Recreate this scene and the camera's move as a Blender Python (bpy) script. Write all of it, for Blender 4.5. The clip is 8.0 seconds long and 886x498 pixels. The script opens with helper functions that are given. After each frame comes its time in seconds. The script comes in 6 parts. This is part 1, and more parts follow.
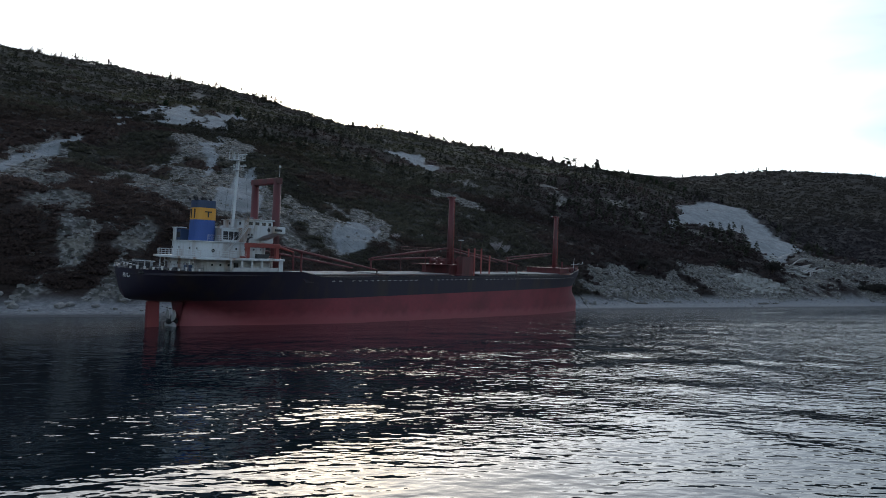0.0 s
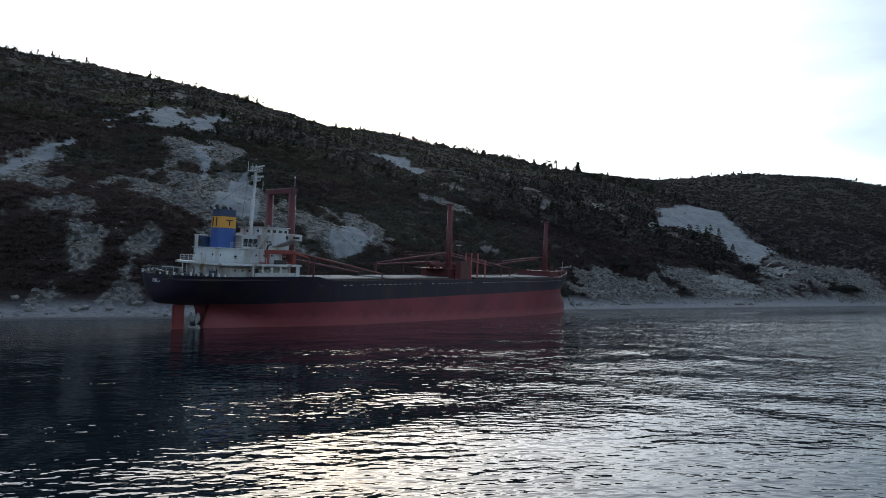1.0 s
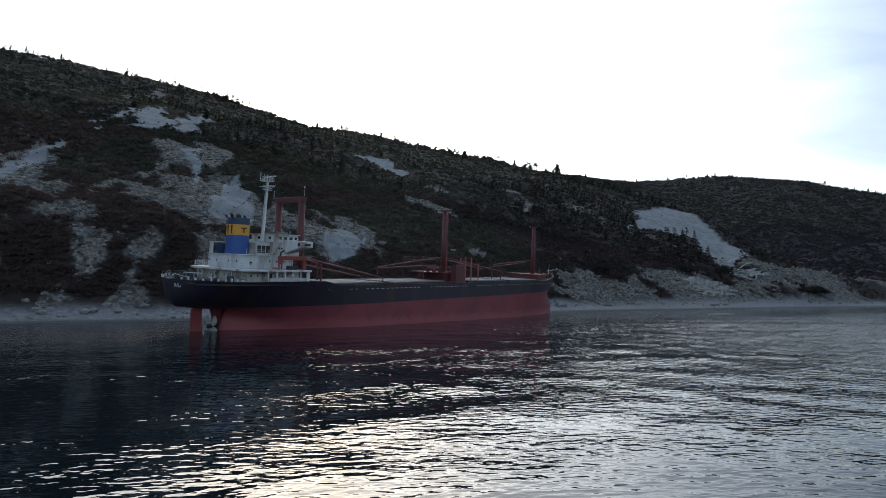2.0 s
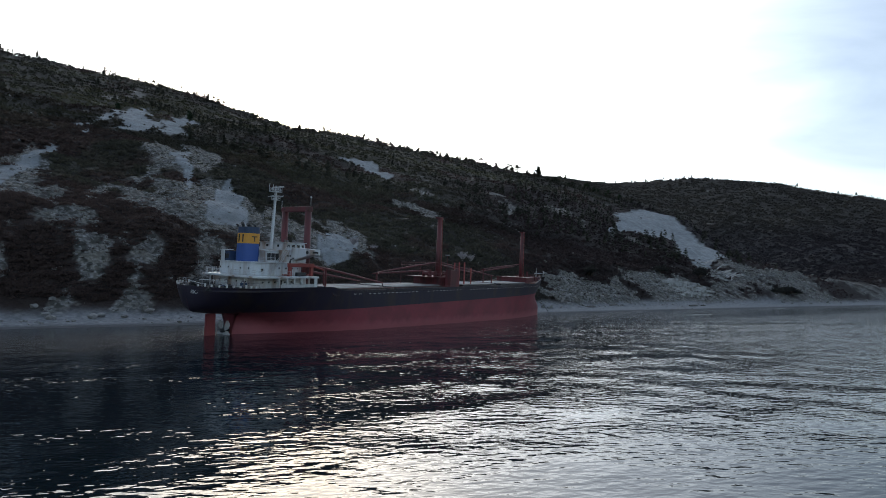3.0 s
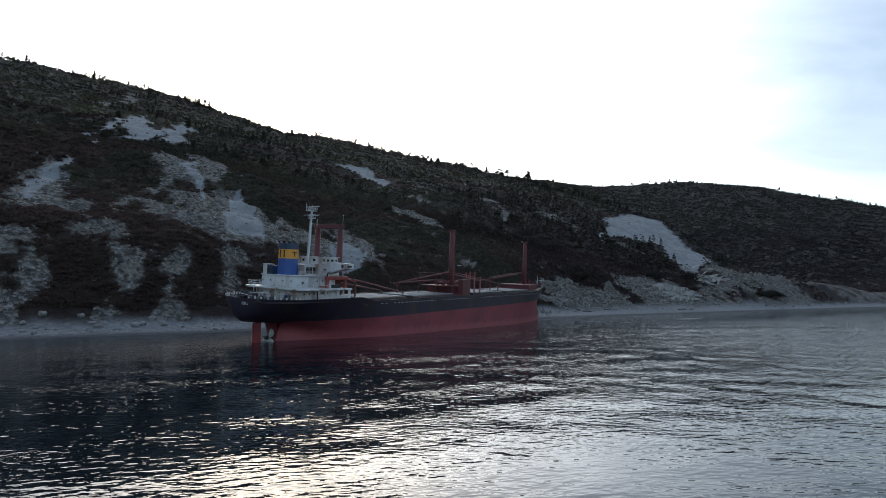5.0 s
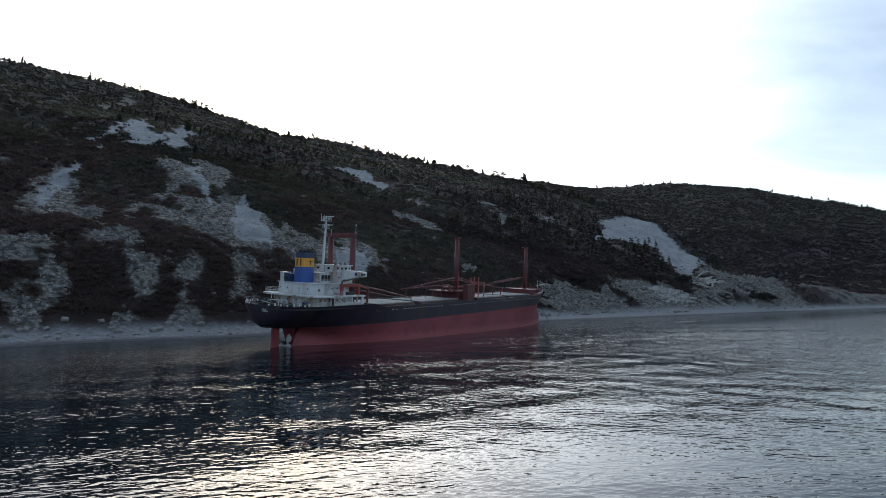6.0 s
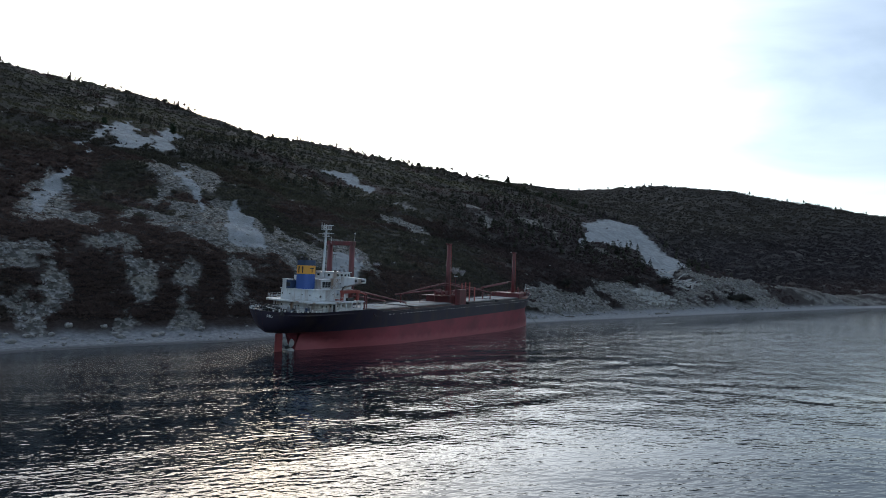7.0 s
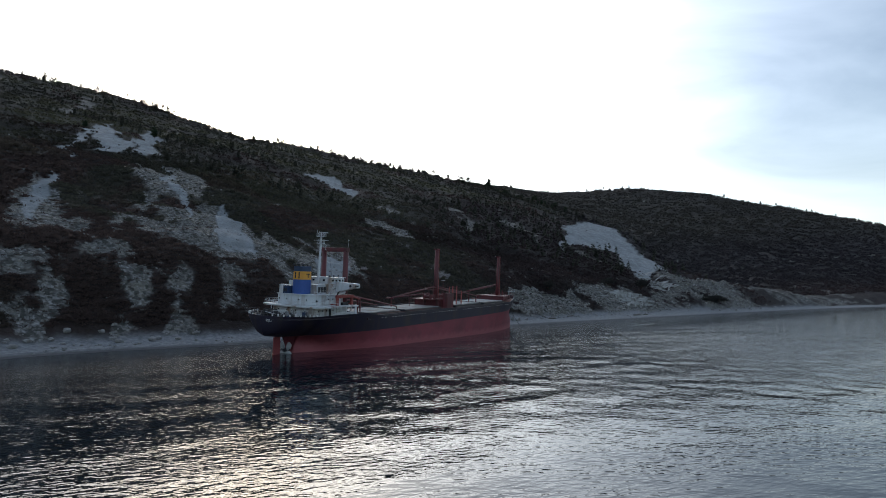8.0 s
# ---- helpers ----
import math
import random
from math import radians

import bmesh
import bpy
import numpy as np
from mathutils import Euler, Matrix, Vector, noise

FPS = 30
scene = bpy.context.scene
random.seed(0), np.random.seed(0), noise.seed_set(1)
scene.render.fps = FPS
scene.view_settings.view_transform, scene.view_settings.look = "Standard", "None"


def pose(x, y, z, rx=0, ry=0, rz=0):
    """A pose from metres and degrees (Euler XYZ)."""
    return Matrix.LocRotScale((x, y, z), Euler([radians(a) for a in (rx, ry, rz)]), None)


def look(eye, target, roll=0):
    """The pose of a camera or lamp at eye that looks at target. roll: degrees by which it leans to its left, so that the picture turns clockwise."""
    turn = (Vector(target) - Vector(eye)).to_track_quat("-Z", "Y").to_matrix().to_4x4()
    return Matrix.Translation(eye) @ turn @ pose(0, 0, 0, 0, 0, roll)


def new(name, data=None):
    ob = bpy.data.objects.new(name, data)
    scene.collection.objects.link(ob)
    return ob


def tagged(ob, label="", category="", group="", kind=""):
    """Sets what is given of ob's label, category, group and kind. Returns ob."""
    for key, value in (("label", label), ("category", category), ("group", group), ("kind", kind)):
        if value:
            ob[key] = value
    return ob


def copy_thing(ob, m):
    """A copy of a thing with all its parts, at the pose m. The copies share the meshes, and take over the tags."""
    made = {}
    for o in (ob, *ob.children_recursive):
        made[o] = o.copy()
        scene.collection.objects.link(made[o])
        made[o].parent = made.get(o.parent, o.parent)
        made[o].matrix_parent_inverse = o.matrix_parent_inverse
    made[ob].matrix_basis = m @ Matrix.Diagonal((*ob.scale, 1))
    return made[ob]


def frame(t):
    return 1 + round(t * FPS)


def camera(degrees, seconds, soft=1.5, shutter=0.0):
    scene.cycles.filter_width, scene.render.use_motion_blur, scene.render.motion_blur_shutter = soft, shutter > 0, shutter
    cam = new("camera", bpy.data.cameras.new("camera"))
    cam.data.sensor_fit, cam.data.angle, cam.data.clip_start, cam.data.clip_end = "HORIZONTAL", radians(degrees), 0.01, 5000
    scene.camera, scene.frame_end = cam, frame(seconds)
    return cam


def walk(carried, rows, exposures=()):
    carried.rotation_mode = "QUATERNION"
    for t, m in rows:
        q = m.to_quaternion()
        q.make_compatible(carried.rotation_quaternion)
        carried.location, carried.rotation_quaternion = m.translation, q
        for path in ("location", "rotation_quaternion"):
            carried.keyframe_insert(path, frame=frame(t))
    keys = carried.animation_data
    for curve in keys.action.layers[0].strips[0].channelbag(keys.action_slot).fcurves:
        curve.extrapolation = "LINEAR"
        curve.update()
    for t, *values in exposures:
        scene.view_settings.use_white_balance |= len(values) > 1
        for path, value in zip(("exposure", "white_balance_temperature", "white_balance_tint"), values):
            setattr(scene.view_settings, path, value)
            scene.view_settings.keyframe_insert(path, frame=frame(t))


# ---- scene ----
cam = camera(75.2, 8.0, 0.95)
PATH = [
    (0, (-0.717, 1.962, 6.662), (-0.657, 3.957, 6.801), 0.8),
    (0.5, (-3.179, -1.54, 6.853), (-3.086, 0.453, 6.994), 0.8),
    (1, (-5.821, -5.087, 7.142), (-5.692, -3.096, 7.284), 0.7),
    (1.5, (-8.421, -8.47, 7.456), (-8.255, -6.482, 7.598), 0.7),
    (3, (-15.698, -17.977, 8.704), (-15.427, -16.0, 8.849), 0.5),
    (3.5, (-18.059, -20.916, 9.064), (-17.763, -18.943, 9.21), 0.4),
    (4, (-20.43, -23.709, 9.476), (-20.122, -21.738, 9.625), 0.4),
    (4.5, (-22.678, -26.423, 9.894), (-22.363, -24.454, 10.045), 0.3),
    (5, (-25.012, -29.152, 10.361), (-24.697, -27.183, 10.514), 0.3),
    (6.5, (-31.398, -37.398, 12.359), (-31.04, -35.436, 12.516), 0.2),
    (7, (-33.497, -40.31, 12.741), (-33.105, -38.355, 12.901), 0.1),
    (7.5, (-35.45, -43.303, 13.074), (-35.023, -41.356, 13.236), -0.0),
    (8, (-37.404, -46.338, 13.304), (-36.945, -44.399, 13.47), -0.2),
]
walk(cam, [(t, look(e, a, r)) for t, e, a, r in PATH],
     exposures=[(0, 0.0), (4, 0.05), (6.5, 0.13), (7.5, 0.16), (8, -0.02)])
# ------------------------------------------------------------------ light
SUN_BEARING, SUN_HEIGHT = -8.6, 14.6          # degrees right of +y, degrees above the sea
world = bpy.data.worlds.new("world")
scene.world = world
world.use_nodes = True
wn, wl = world.node_tree.nodes, world.node_tree.links
sky = wn.new("ShaderNodeTexSky")
sky.sky_type, sky.sun_disc = "NISHITA", False
sky.sun_elevation = radians(SUN_HEIGHT)
sky.sun_rotation = radians(SUN_BEARING)
sky.air_density, sky.dust_density, sky.ozone_density = 1.0, 2.1, 1.9
wn["Background"].inputs["Strength"].default_value = 0.165
# thin high cloud over the whole sky
_co, _mp, _no = wn.new("ShaderNodeTexCoord"), wn.new("ShaderNodeMapping"), wn.new("ShaderNodeTexNoise")
_mp.inputs["Scale"].default_value, _mp.inputs["Rotation"].default_value = (1.0, 1.0, 3.2), (0.0, radians(12), radians(20))
_no.inputs["Scale"].default_value, _no.inputs["Detail"].default_value, _no.inputs["Distortion"].default_value = 2.2, 7, 0.6
_rg, _mx = wn.new("ShaderNodeMapRange"), wn.new("ShaderNodeMix")
_rg.inputs["From Min"].default_value, _rg.inputs["From Max"].default_value, _rg.inputs["To Max"].default_value = 0.30, 0.70, 1.0
_rg.inputs["To Min"].default_value = 0.25
_mx.data_type, _mx.blend_type = "RGBA", "ADD"
# the veil scatters sunlight forward: brighter towards the sun
_dot, _cl, _pw, _ml, _sc = wn.new("ShaderNodeVectorMath"), wn.new("ShaderNodeClamp"), wn.new("ShaderNodeMath"), wn.new("ShaderNodeMath"), wn.new("ShaderNodeVectorMath")
_sa, _sh = radians(SUN_BEARING), radians(SUN_HEIGHT)
_dot.operation, _dot.inputs[1].default_value = "DOT_PRODUCT", (math.sin(_sa) * math.cos(_sh), math.cos(_sa) * math.cos(_sh), math.sin(_sh))
_pw.operation, _pw.inputs[1].default_value = "POWER", 5.0
_ml.operation, _ml.inputs[1].default_value, _ml.inputs[2].default_value = "MULTIPLY_ADD", 6.5, 0.7
_sc.operation, _sc.inputs[0].default_value = "SCALE", (2.3, 2.5, 2.72)
wl.new(_co.outputs["Generated"], _dot.inputs[0])
wl.new(_dot.outputs["Value"], _cl.inputs["Value"])
wl.new(_cl.outputs[0], _pw.inputs[0])
wl.new(_pw.outputs[0], _ml.inputs[0])
_xyz, _lo, _lp, _la, _lm = wn.new("ShaderNodeSeparateXYZ"), wn.new("ShaderNodeMath"), wn.new("ShaderNodeMath"), wn.new("ShaderNodeMath"), wn.new("ShaderNodeMath")
_lo.operation, _lo.use_clamp, _lo.inputs[0].default_value = "SUBTRACT", True, 1.0
_lp.operation, _lp.inputs[1].default_value = "POWER", 6.0
_la.operation, _la.inputs[1].default_value, _la.inputs[2].default_value = "MULTIPLY_ADD", 1.6, 1.0
_lm.operation = "MULTIPLY"
wl.new(_co.outputs["Generated"], _xyz.inputs[0])
wl.new(_xyz.outputs["Z"], _lo.inputs[1])
wl.new(_lo.outputs[0], _lp.inputs[0])
wl.new(_lp.outputs[0], _la.inputs[0])
wl.new(_ml.outputs[0], _lm.inputs[0])
wl.new(_la.outputs[0], _lm.inputs[1])
wl.new(_lm.outputs[0], _sc.inputs["Scale"])
wl.new(_sc.outputs[0], _mx.inputs["B"])
wl.new(_co.outputs["Generated"], _mp.inputs["Vector"])
wl.new(_mp.outputs[0], _no.inputs["Vector"])
wl.new(_no.outputs["Fac"], _rg.inputs["Value"])
wl.new(_rg.outputs[0], _mx.inputs["Factor"])
wl.new(sky.outputs[0], _mx.inputs["A"])
wl.new(_mx.outputs["Result"], wn["Background"].inputs["Color"])

sun = new("sun", bpy.data.lights.new("sun", "SUN"))
sun.data.energy, sun.data.angle, sun.data.color = 3.0, radians(0.5), (1.0, 0.86, 0.68)
_a, _h = radians(SUN_BEARING), radians(SUN_HEIGHT)
sun.matrix_world = look((0, 0, 0), (-math.sin(_a) * math.cos(_h), -math.cos(_a) * math.cos(_h), -math.sin(_h)))

# ------------------------------------------------------------------ materials
def mat(name, color, rough=0.7, metal=0.0, vary=0.25, scale=1.5, fine=12.0, bump=0.1, second=None, amount=0.5, grain=0.3, streak=False):
    """A weathered surface: colour wanders to `second` in patches, with fine grain and relief."""
    m = bpy.data.materials.new(name)
    m.use_nodes = True
    n, l = m.node_tree.nodes, m.node_tree.links
    b = n["Principled BSDF"]
    b.inputs["Metallic"].default_value = metal
    co = n.new("ShaderNodeTexCoord")
    mp = n.new("ShaderNodeMapping")
    if streak:
        mp.inputs["Scale"].default_value = (1.0, 1.0, 0.18)
    l.new(co.outputs["Object"], mp.inputs["Vector"])
    big = n.new("ShaderNodeTexNoise")
    big.inputs["Scale"].default_value, big.inputs["Detail"].default_value = scale, 6
    small = n.new("ShaderNodeTexNoise")
    small.inputs["Scale"].default_value, small.inputs["Detail"].default_value = fine, 5
    l.new(mp.outputs[0], big.inputs["Vector"])
    l.new(co.outputs["Object"], small.inputs["Vector"])
    ramp = n.new("ShaderNodeMapRange")
    ramp.inputs["From Min"].default_value, ramp.inputs["From Max"].default_value = 0.62 - amount * 0.3, 0.72 - amount * 0.1
    l.new(big.outputs["Fac"], ramp.inputs["Value"])
    mix = n.new("ShaderNodeMix")
    mix.data_type = "RGBA"
    sec = second or tuple(c * (1 - vary) for c in color)
    mix.inputs["A"].default_value, mix.inputs["B"].default_value = (*color, 1), (*sec, 1)
    l.new(ramp.outputs[0], mix.inputs["Factor"])
    g = n.new("ShaderNodeMapRange")
    g.inputs["To Min"].default_value, g.inputs["To Max"].default_value = 1 - grain, 1 + grain
    l.new(small.outputs["Fac"], g.inputs["Value"])
    mul = n.new("ShaderNodeMix")
    mul.data_type, mul.blend_type = "RGBA", "MULTIPLY"
    mul.inputs["Factor"].default_value = 1
    l.new(mix.outputs["Result"], mul.inputs["A"])
    l.new(g.outputs[0], mul.inputs["B"])
    l.new(mul.outputs["Result"], b.inputs["Base Color"])
    r = n.new("ShaderNodeMapRange")
    r.inputs["To Min"].default_value, r.inputs["To Max"].default_value = max(rough - 0.12, 0.02), min(rough + 0.12, 1)
    l.new(small.outputs["Fac"], r.inputs["Value"])
    l.new(r.outputs[0], b.inputs["Roughness"])
    if bump:
        bp = n.new("ShaderNodeBump")
        bp.inputs["Strength"].default_value, bp.inputs["Distance"].default_value = 0.6, bump
        l.new(small.outputs["Fac"], bp.inputs["Height"])
        l.new(bp.outputs[0], b.inputs["Normal"])
    return m

M_WHITE = mat("white_paint", (0.53, 0.56, 0.58), 0.55, scale=0.5, fine=6, bump=0.01, second=(0.24, 0.165, 0.12), amount=0.46, grain=0.16, streak=True)
M_BLACK = mat("black_hull_paint", (0.016, 0.0115, 0.026), 0.6, scale=0.35, fine=5, bump=0.02, second=(0.030, 0.020, 0.022), amount=0.4, grain=0.35, streak=True)
M_RED = mat("red_antifouling", (0.20, 0.034, 0.040), 0.65, scale=0.3, fine=5, bump=0.02, second=(0.20, 0.035, 0.032), amount=0.6, grain=0.25, streak=True)
M_PALERED = mat("faded_red_boot", (0.36, 0.095, 0.085), 0.75, scale=0.5, fine=6, bump=0.02, second=(0.24, 0.06, 0.055), amount=0.5, grain=0.3, streak=True)
M_GEAR = mat("red_cargo_gear", (0.118, 0.025, 0.029), 0.6, scale=0.6, fine=8, bump=0.015, second=(0.07, 0.026, 0.026), amount=0.5, grain=0.25, streak=True)
M_ORANGE = mat("orange_davit_paint", (0.23, 0.040, 0.032), 0.55, scale=0.7, fine=8, bump=0.01, amount=0.3, grain=0.2)
M_BLUE = mat("blue_funnel_paint", (0.028, 0.080, 0.28), 0.5, scale=0.5, fine=6, bump=0.01, second=(0.04, 0.06, 0.12), amount=0.35, grain=0.15, streak=True)
M_DBLUE = mat("dark_blue_paint", (0.022, 0.045, 0.10), 0.55, scale=0.6, fine=6, bump=0.01, amount=0.3, grain=0.2)
M_YELLOW = mat("yellow_band_paint", (0.62, 0.29, 0.035), 0.5, scale=0.6, fine=6, bump=0.01, second=(0.45, 0.2, 0.03), amount=0.2, grain=0.12, streak=True)
M_DARK = mat("dark_steel", (0.02, 0.02, 0.022), 0.6, scale=1.0, fine=9, bump=0.01, grain=0.3)
M_GLASS = mat("dark_window_glass", (0.012, 0.016, 0.02), 0.15, scale=1.0, fine=2, bump=0, grain=0.1)
M_DECK = mat("rusty_deck_plate", (0.13, 0.055, 0.04), 0.8, scale=0.4, fine=5, bump=0.02, second=(0.07, 0.04, 0.035), amount=0.6)
M_HATCH = mat("pale_hatch_cover", (0.20, 0.215, 0.225), 0.8, scale=0.25, fine=4, bump=0.02, second=(0.12, 0.08, 0.07), amount=0.5, grain=0.2)
M_PALE = mat("pale_port_light_and_paint", (0.6, 0.6, 0.6), 0.6, grain=0.15)
M_GREY = mat("dull_grey_paint", (0.15, 0.15, 0.16), 0.7, scale=1.0, fine=8, bump=0.005, second=(0.10, 0.07, 0.05), amount=0.4, grain=0.2)
M_STEEL = mat("galvanised_steel", (0.45, 0.46, 0.47), 0.5, metal=0.3, scale=1.0, fine=8, bump=0.005, grain=0.2)

# ------------------------------------------------------------------ small builders
def part(name, bm, material, parent=None, label="", smooth=False):
    me = bpy.data.meshes.new(name)
    bm.to_mesh(me)
    bm.free()
    if smooth:
        for p in me.polygons:
            p.use_smooth = True
    me.materials.append(material)
    ob = new(name, me)
    if parent is not None:
        ob.parent = parent
    if label:
        tagged(ob, label)
    return ob

def add_box(bm, x0, x1, y0, y1, z0, z1, bevel=0.0):
    vs = bmesh.ops.create_cube(bm, size=1.0)["verts"]
    bmesh.ops.scale(bm, vec=(x1 - x0, y1 - y0, z1 - z0), verts=vs)
    bmesh.ops.translate(bm, vec=((x0 + x1) / 2, (y0 + y1) / 2, (z0 + z1) / 2), verts=vs)
    if bevel:
        es = list({e for v_ in vs for e in v_.link_edges})
        bmesh.ops.bevel(bm, geom=es, offset=bevel, segments=2, affect="EDGES", profile=0.6)
    return bm

def box(x0, x1, y0, y1, z0, z1, bevel=0.04):
    return add_box(bmesh.new(), x0, x1, y0, y1, z0, z1, bevel)

def add_tube(bm, a, b, r0, r1=None, seg=10):
    a, b = Vector(a), Vector(b)
    r1 = r0 if r1 is None else r1
    q = (b - a).to_track_quat("Z", "Y").to_matrix()
    rings = []
    for p, r in ((a, r0), (b, r1)):
        rings.append([bm.verts.new(p + q @ Vector((r * math.cos(2 * math.pi * i / seg), r * math.sin(2 * math.pi * i / seg), 0))) for i in range(seg)])
    for i in range(seg):
        j = (i + 1) % seg
        bm.faces.new((rings[0][i], rings[0][j], rings[1][j], rings[1][i]))
    bm.faces.new(rings[0][::-1])
    bm.faces.new(rings[1])
    return bm

def tube(a, b, r0, r1=None, seg=10):
    return add_tube(bmesh.new(), a, b, r0, r1, seg)

def grid_mesh(name, co, nu, nv, material, smooth=True, closed=False):
    """A mesh from nu x nv places (numpy, nu*nv rows)."""
    i = np.arange(nu - 1)[:, None] * nv + np.arange(nv if closed else nv - 1)[None, :]
    j = np.arange(nu - 1)[:, None] * nv + (np.arange(nv if closed else nv - 1)[None, :] + 1) % nv
    f = np.stack([i, j, j + nv, i + nv], -1).reshape(-1, 4)
    return quads_mesh(name, co, f, material, smooth)

def quads_mesh(name, co, f, material, smooth=False):
    k = f.shape[1]
    me = bpy.data.meshes.new(name)
    me.vertices.add(len(co))
    me.vertices.foreach_set("co", np.asarray(co, np.float32).ravel())
    me.loops.add(f.size)
    me.loops.foreach_set("vertex_index", f.astype(np.int32).ravel())
    me.polygons.add(len(f))
    me.polygons.foreach_set("loop_start", np.arange(0, f.size, k, dtype=np.int32))
    me.polygons.foreach_set("use_smooth", np.full(len(f), smooth))
    me.update(calc_edges=True)
    me.validate()
    me.materials.append(material)
    return new(name, me)

# ------------------------------------------------------------------ noise and the lie of the land
_tab = np.random.RandomState(5).rand(256, 256)

def vnoise(x, y):
    xi, yi = np.floor(x).astype(int), np.floor(y).astype(int)
    fx, fy = x - xi, y - yi
    fx, fy = fx * fx * (3 - 2 * fx), fy * fy * (3 - 2 * fy)
    g = lambda i, j: _tab[(xi + i) & 255, (yi + j) & 255]
    return (g(0, 0) * (1 - fx) + g(1, 0) * fx) * (1 - fy) + (g(0, 1) * (1 - fx) + g(1, 1) * fx) * fy

def fbm(x, y, size, octaves=5, gain=0.5):
    t, a, s = 0.0, 1.0, 0.0
    for k in range(octaves):
        t = t + a * (vnoise(x / size + 17.3 * k, y / size - 9.1 * k) - 0.5)
        s += a
        a *= gain
        size /= 2.03
    return t / s * 2

def sstep(a, b, x):
    t = np.clip((x - a) / (b - a), 0, 1)
    return t * t * (3 - 2 * t)

SHORE = np.array([(-2600, -1900), (-500, -215), (-200, 14), (-120, 80), (-97, 106), (-82, 116), (-60, 125), (0, 165), (60, 207), (103, 233),
                  (150, 258), (190, 282), (270, 326), (400, 394), (470, 428), (600, 482), (1000, 620), (1500, 730), (3000, 900)], float)
CREST = np.array([(-2600, -300, 330), (-1500, 560, 400), (-800, 1000, 425), (-662, 1104, 428), (-600, 1170, 446), (-540, 1285, 471), (-418, 1265, 441), (-265, 1096, 355), (-150, 1013, 299),
                  (-52, 1061, 298), (57, 1078, 285), (167, 1064, 263), (240, 1010, 234), (285, 950, 208), (312, 890, 184), (345, 840, 164), (402, 757, 127), (383, 627, 85), (352, 520, 47), (340, 440, 24), (361, 383, 2)], float)
FARCREST = np.array([(-100, 2500, 500), (529, 2200, 455), (747, 2116, 437), (952, 2030, 424), (1104, 1950, 420), (1227, 1875, 398), (1308, 1819, 384), (1456, 1703, 352), (1582, 1586, 316), (1689, 1473, 268),
                     (1745, 1407, 236), (1800, 1250, 150), (1830, 1050, 60), (1840, 800, 6)], float)
TOE = np.array([(262, 400, 37), (300, 400, 29), (355, 425, 26), (405, 450, 22), (460, 475, 21), (482, 482, 14), (530, 503, 10), (660, 530, 4)], float)

def to_line(x, y, line):
    """Distance to a polyline, the signed side (positive: left of its direction) and the line's third value there."""
    best = np.full(x.shape, 1e12)
    side, val = np.zeros(x.shape), np.zeros(x.shape)
    for a, b in zip(line[:-1], line[1:]):
        ex, ey = b[0] - a[0], b[1] - a[1]
        t = np.clip(((x - a[0]) * ex + (y - a[1]) * ey) / (ex * ex + ey * ey), 0, 1)
        dx, dy = x - a[0] - t * ex, y - a[1] - t * ey
        q = dx * dx + dy * dy
        near = q < best
        best = np.where(near, q, best)
        side = np.where(near, np.sign(ex * dy - ey * dx), side)
        if line.shape[1] > 2:
            val = np.where(near, a[2] + t * (b[2] - a[2]), val)
    return np.sqrt(best), side, val

_fc = np.concatenate([FARCREST[:-1] + (FARCREST[1:] - FARCREST[:-1]) * t for t in (0.0, 0.33, 0.67)] + [FARCREST[-1:]])

def far_height(x, y):
    """Height of the far hill's crest, blended by nearness."""
    top, bottom = 0.0, 0.0
    for px, py, pz in _fc:
        w = ((x - px) ** 2 + (y - py) ** 2 + 2500.0) ** -2.5
        top, bottom = top + w * pz, bottom + w
    return top / bottom

def beach_width(x):
    return 13 + 1.5 * sstep(40, 110, x) - 3 * sstep(200, 300, x)

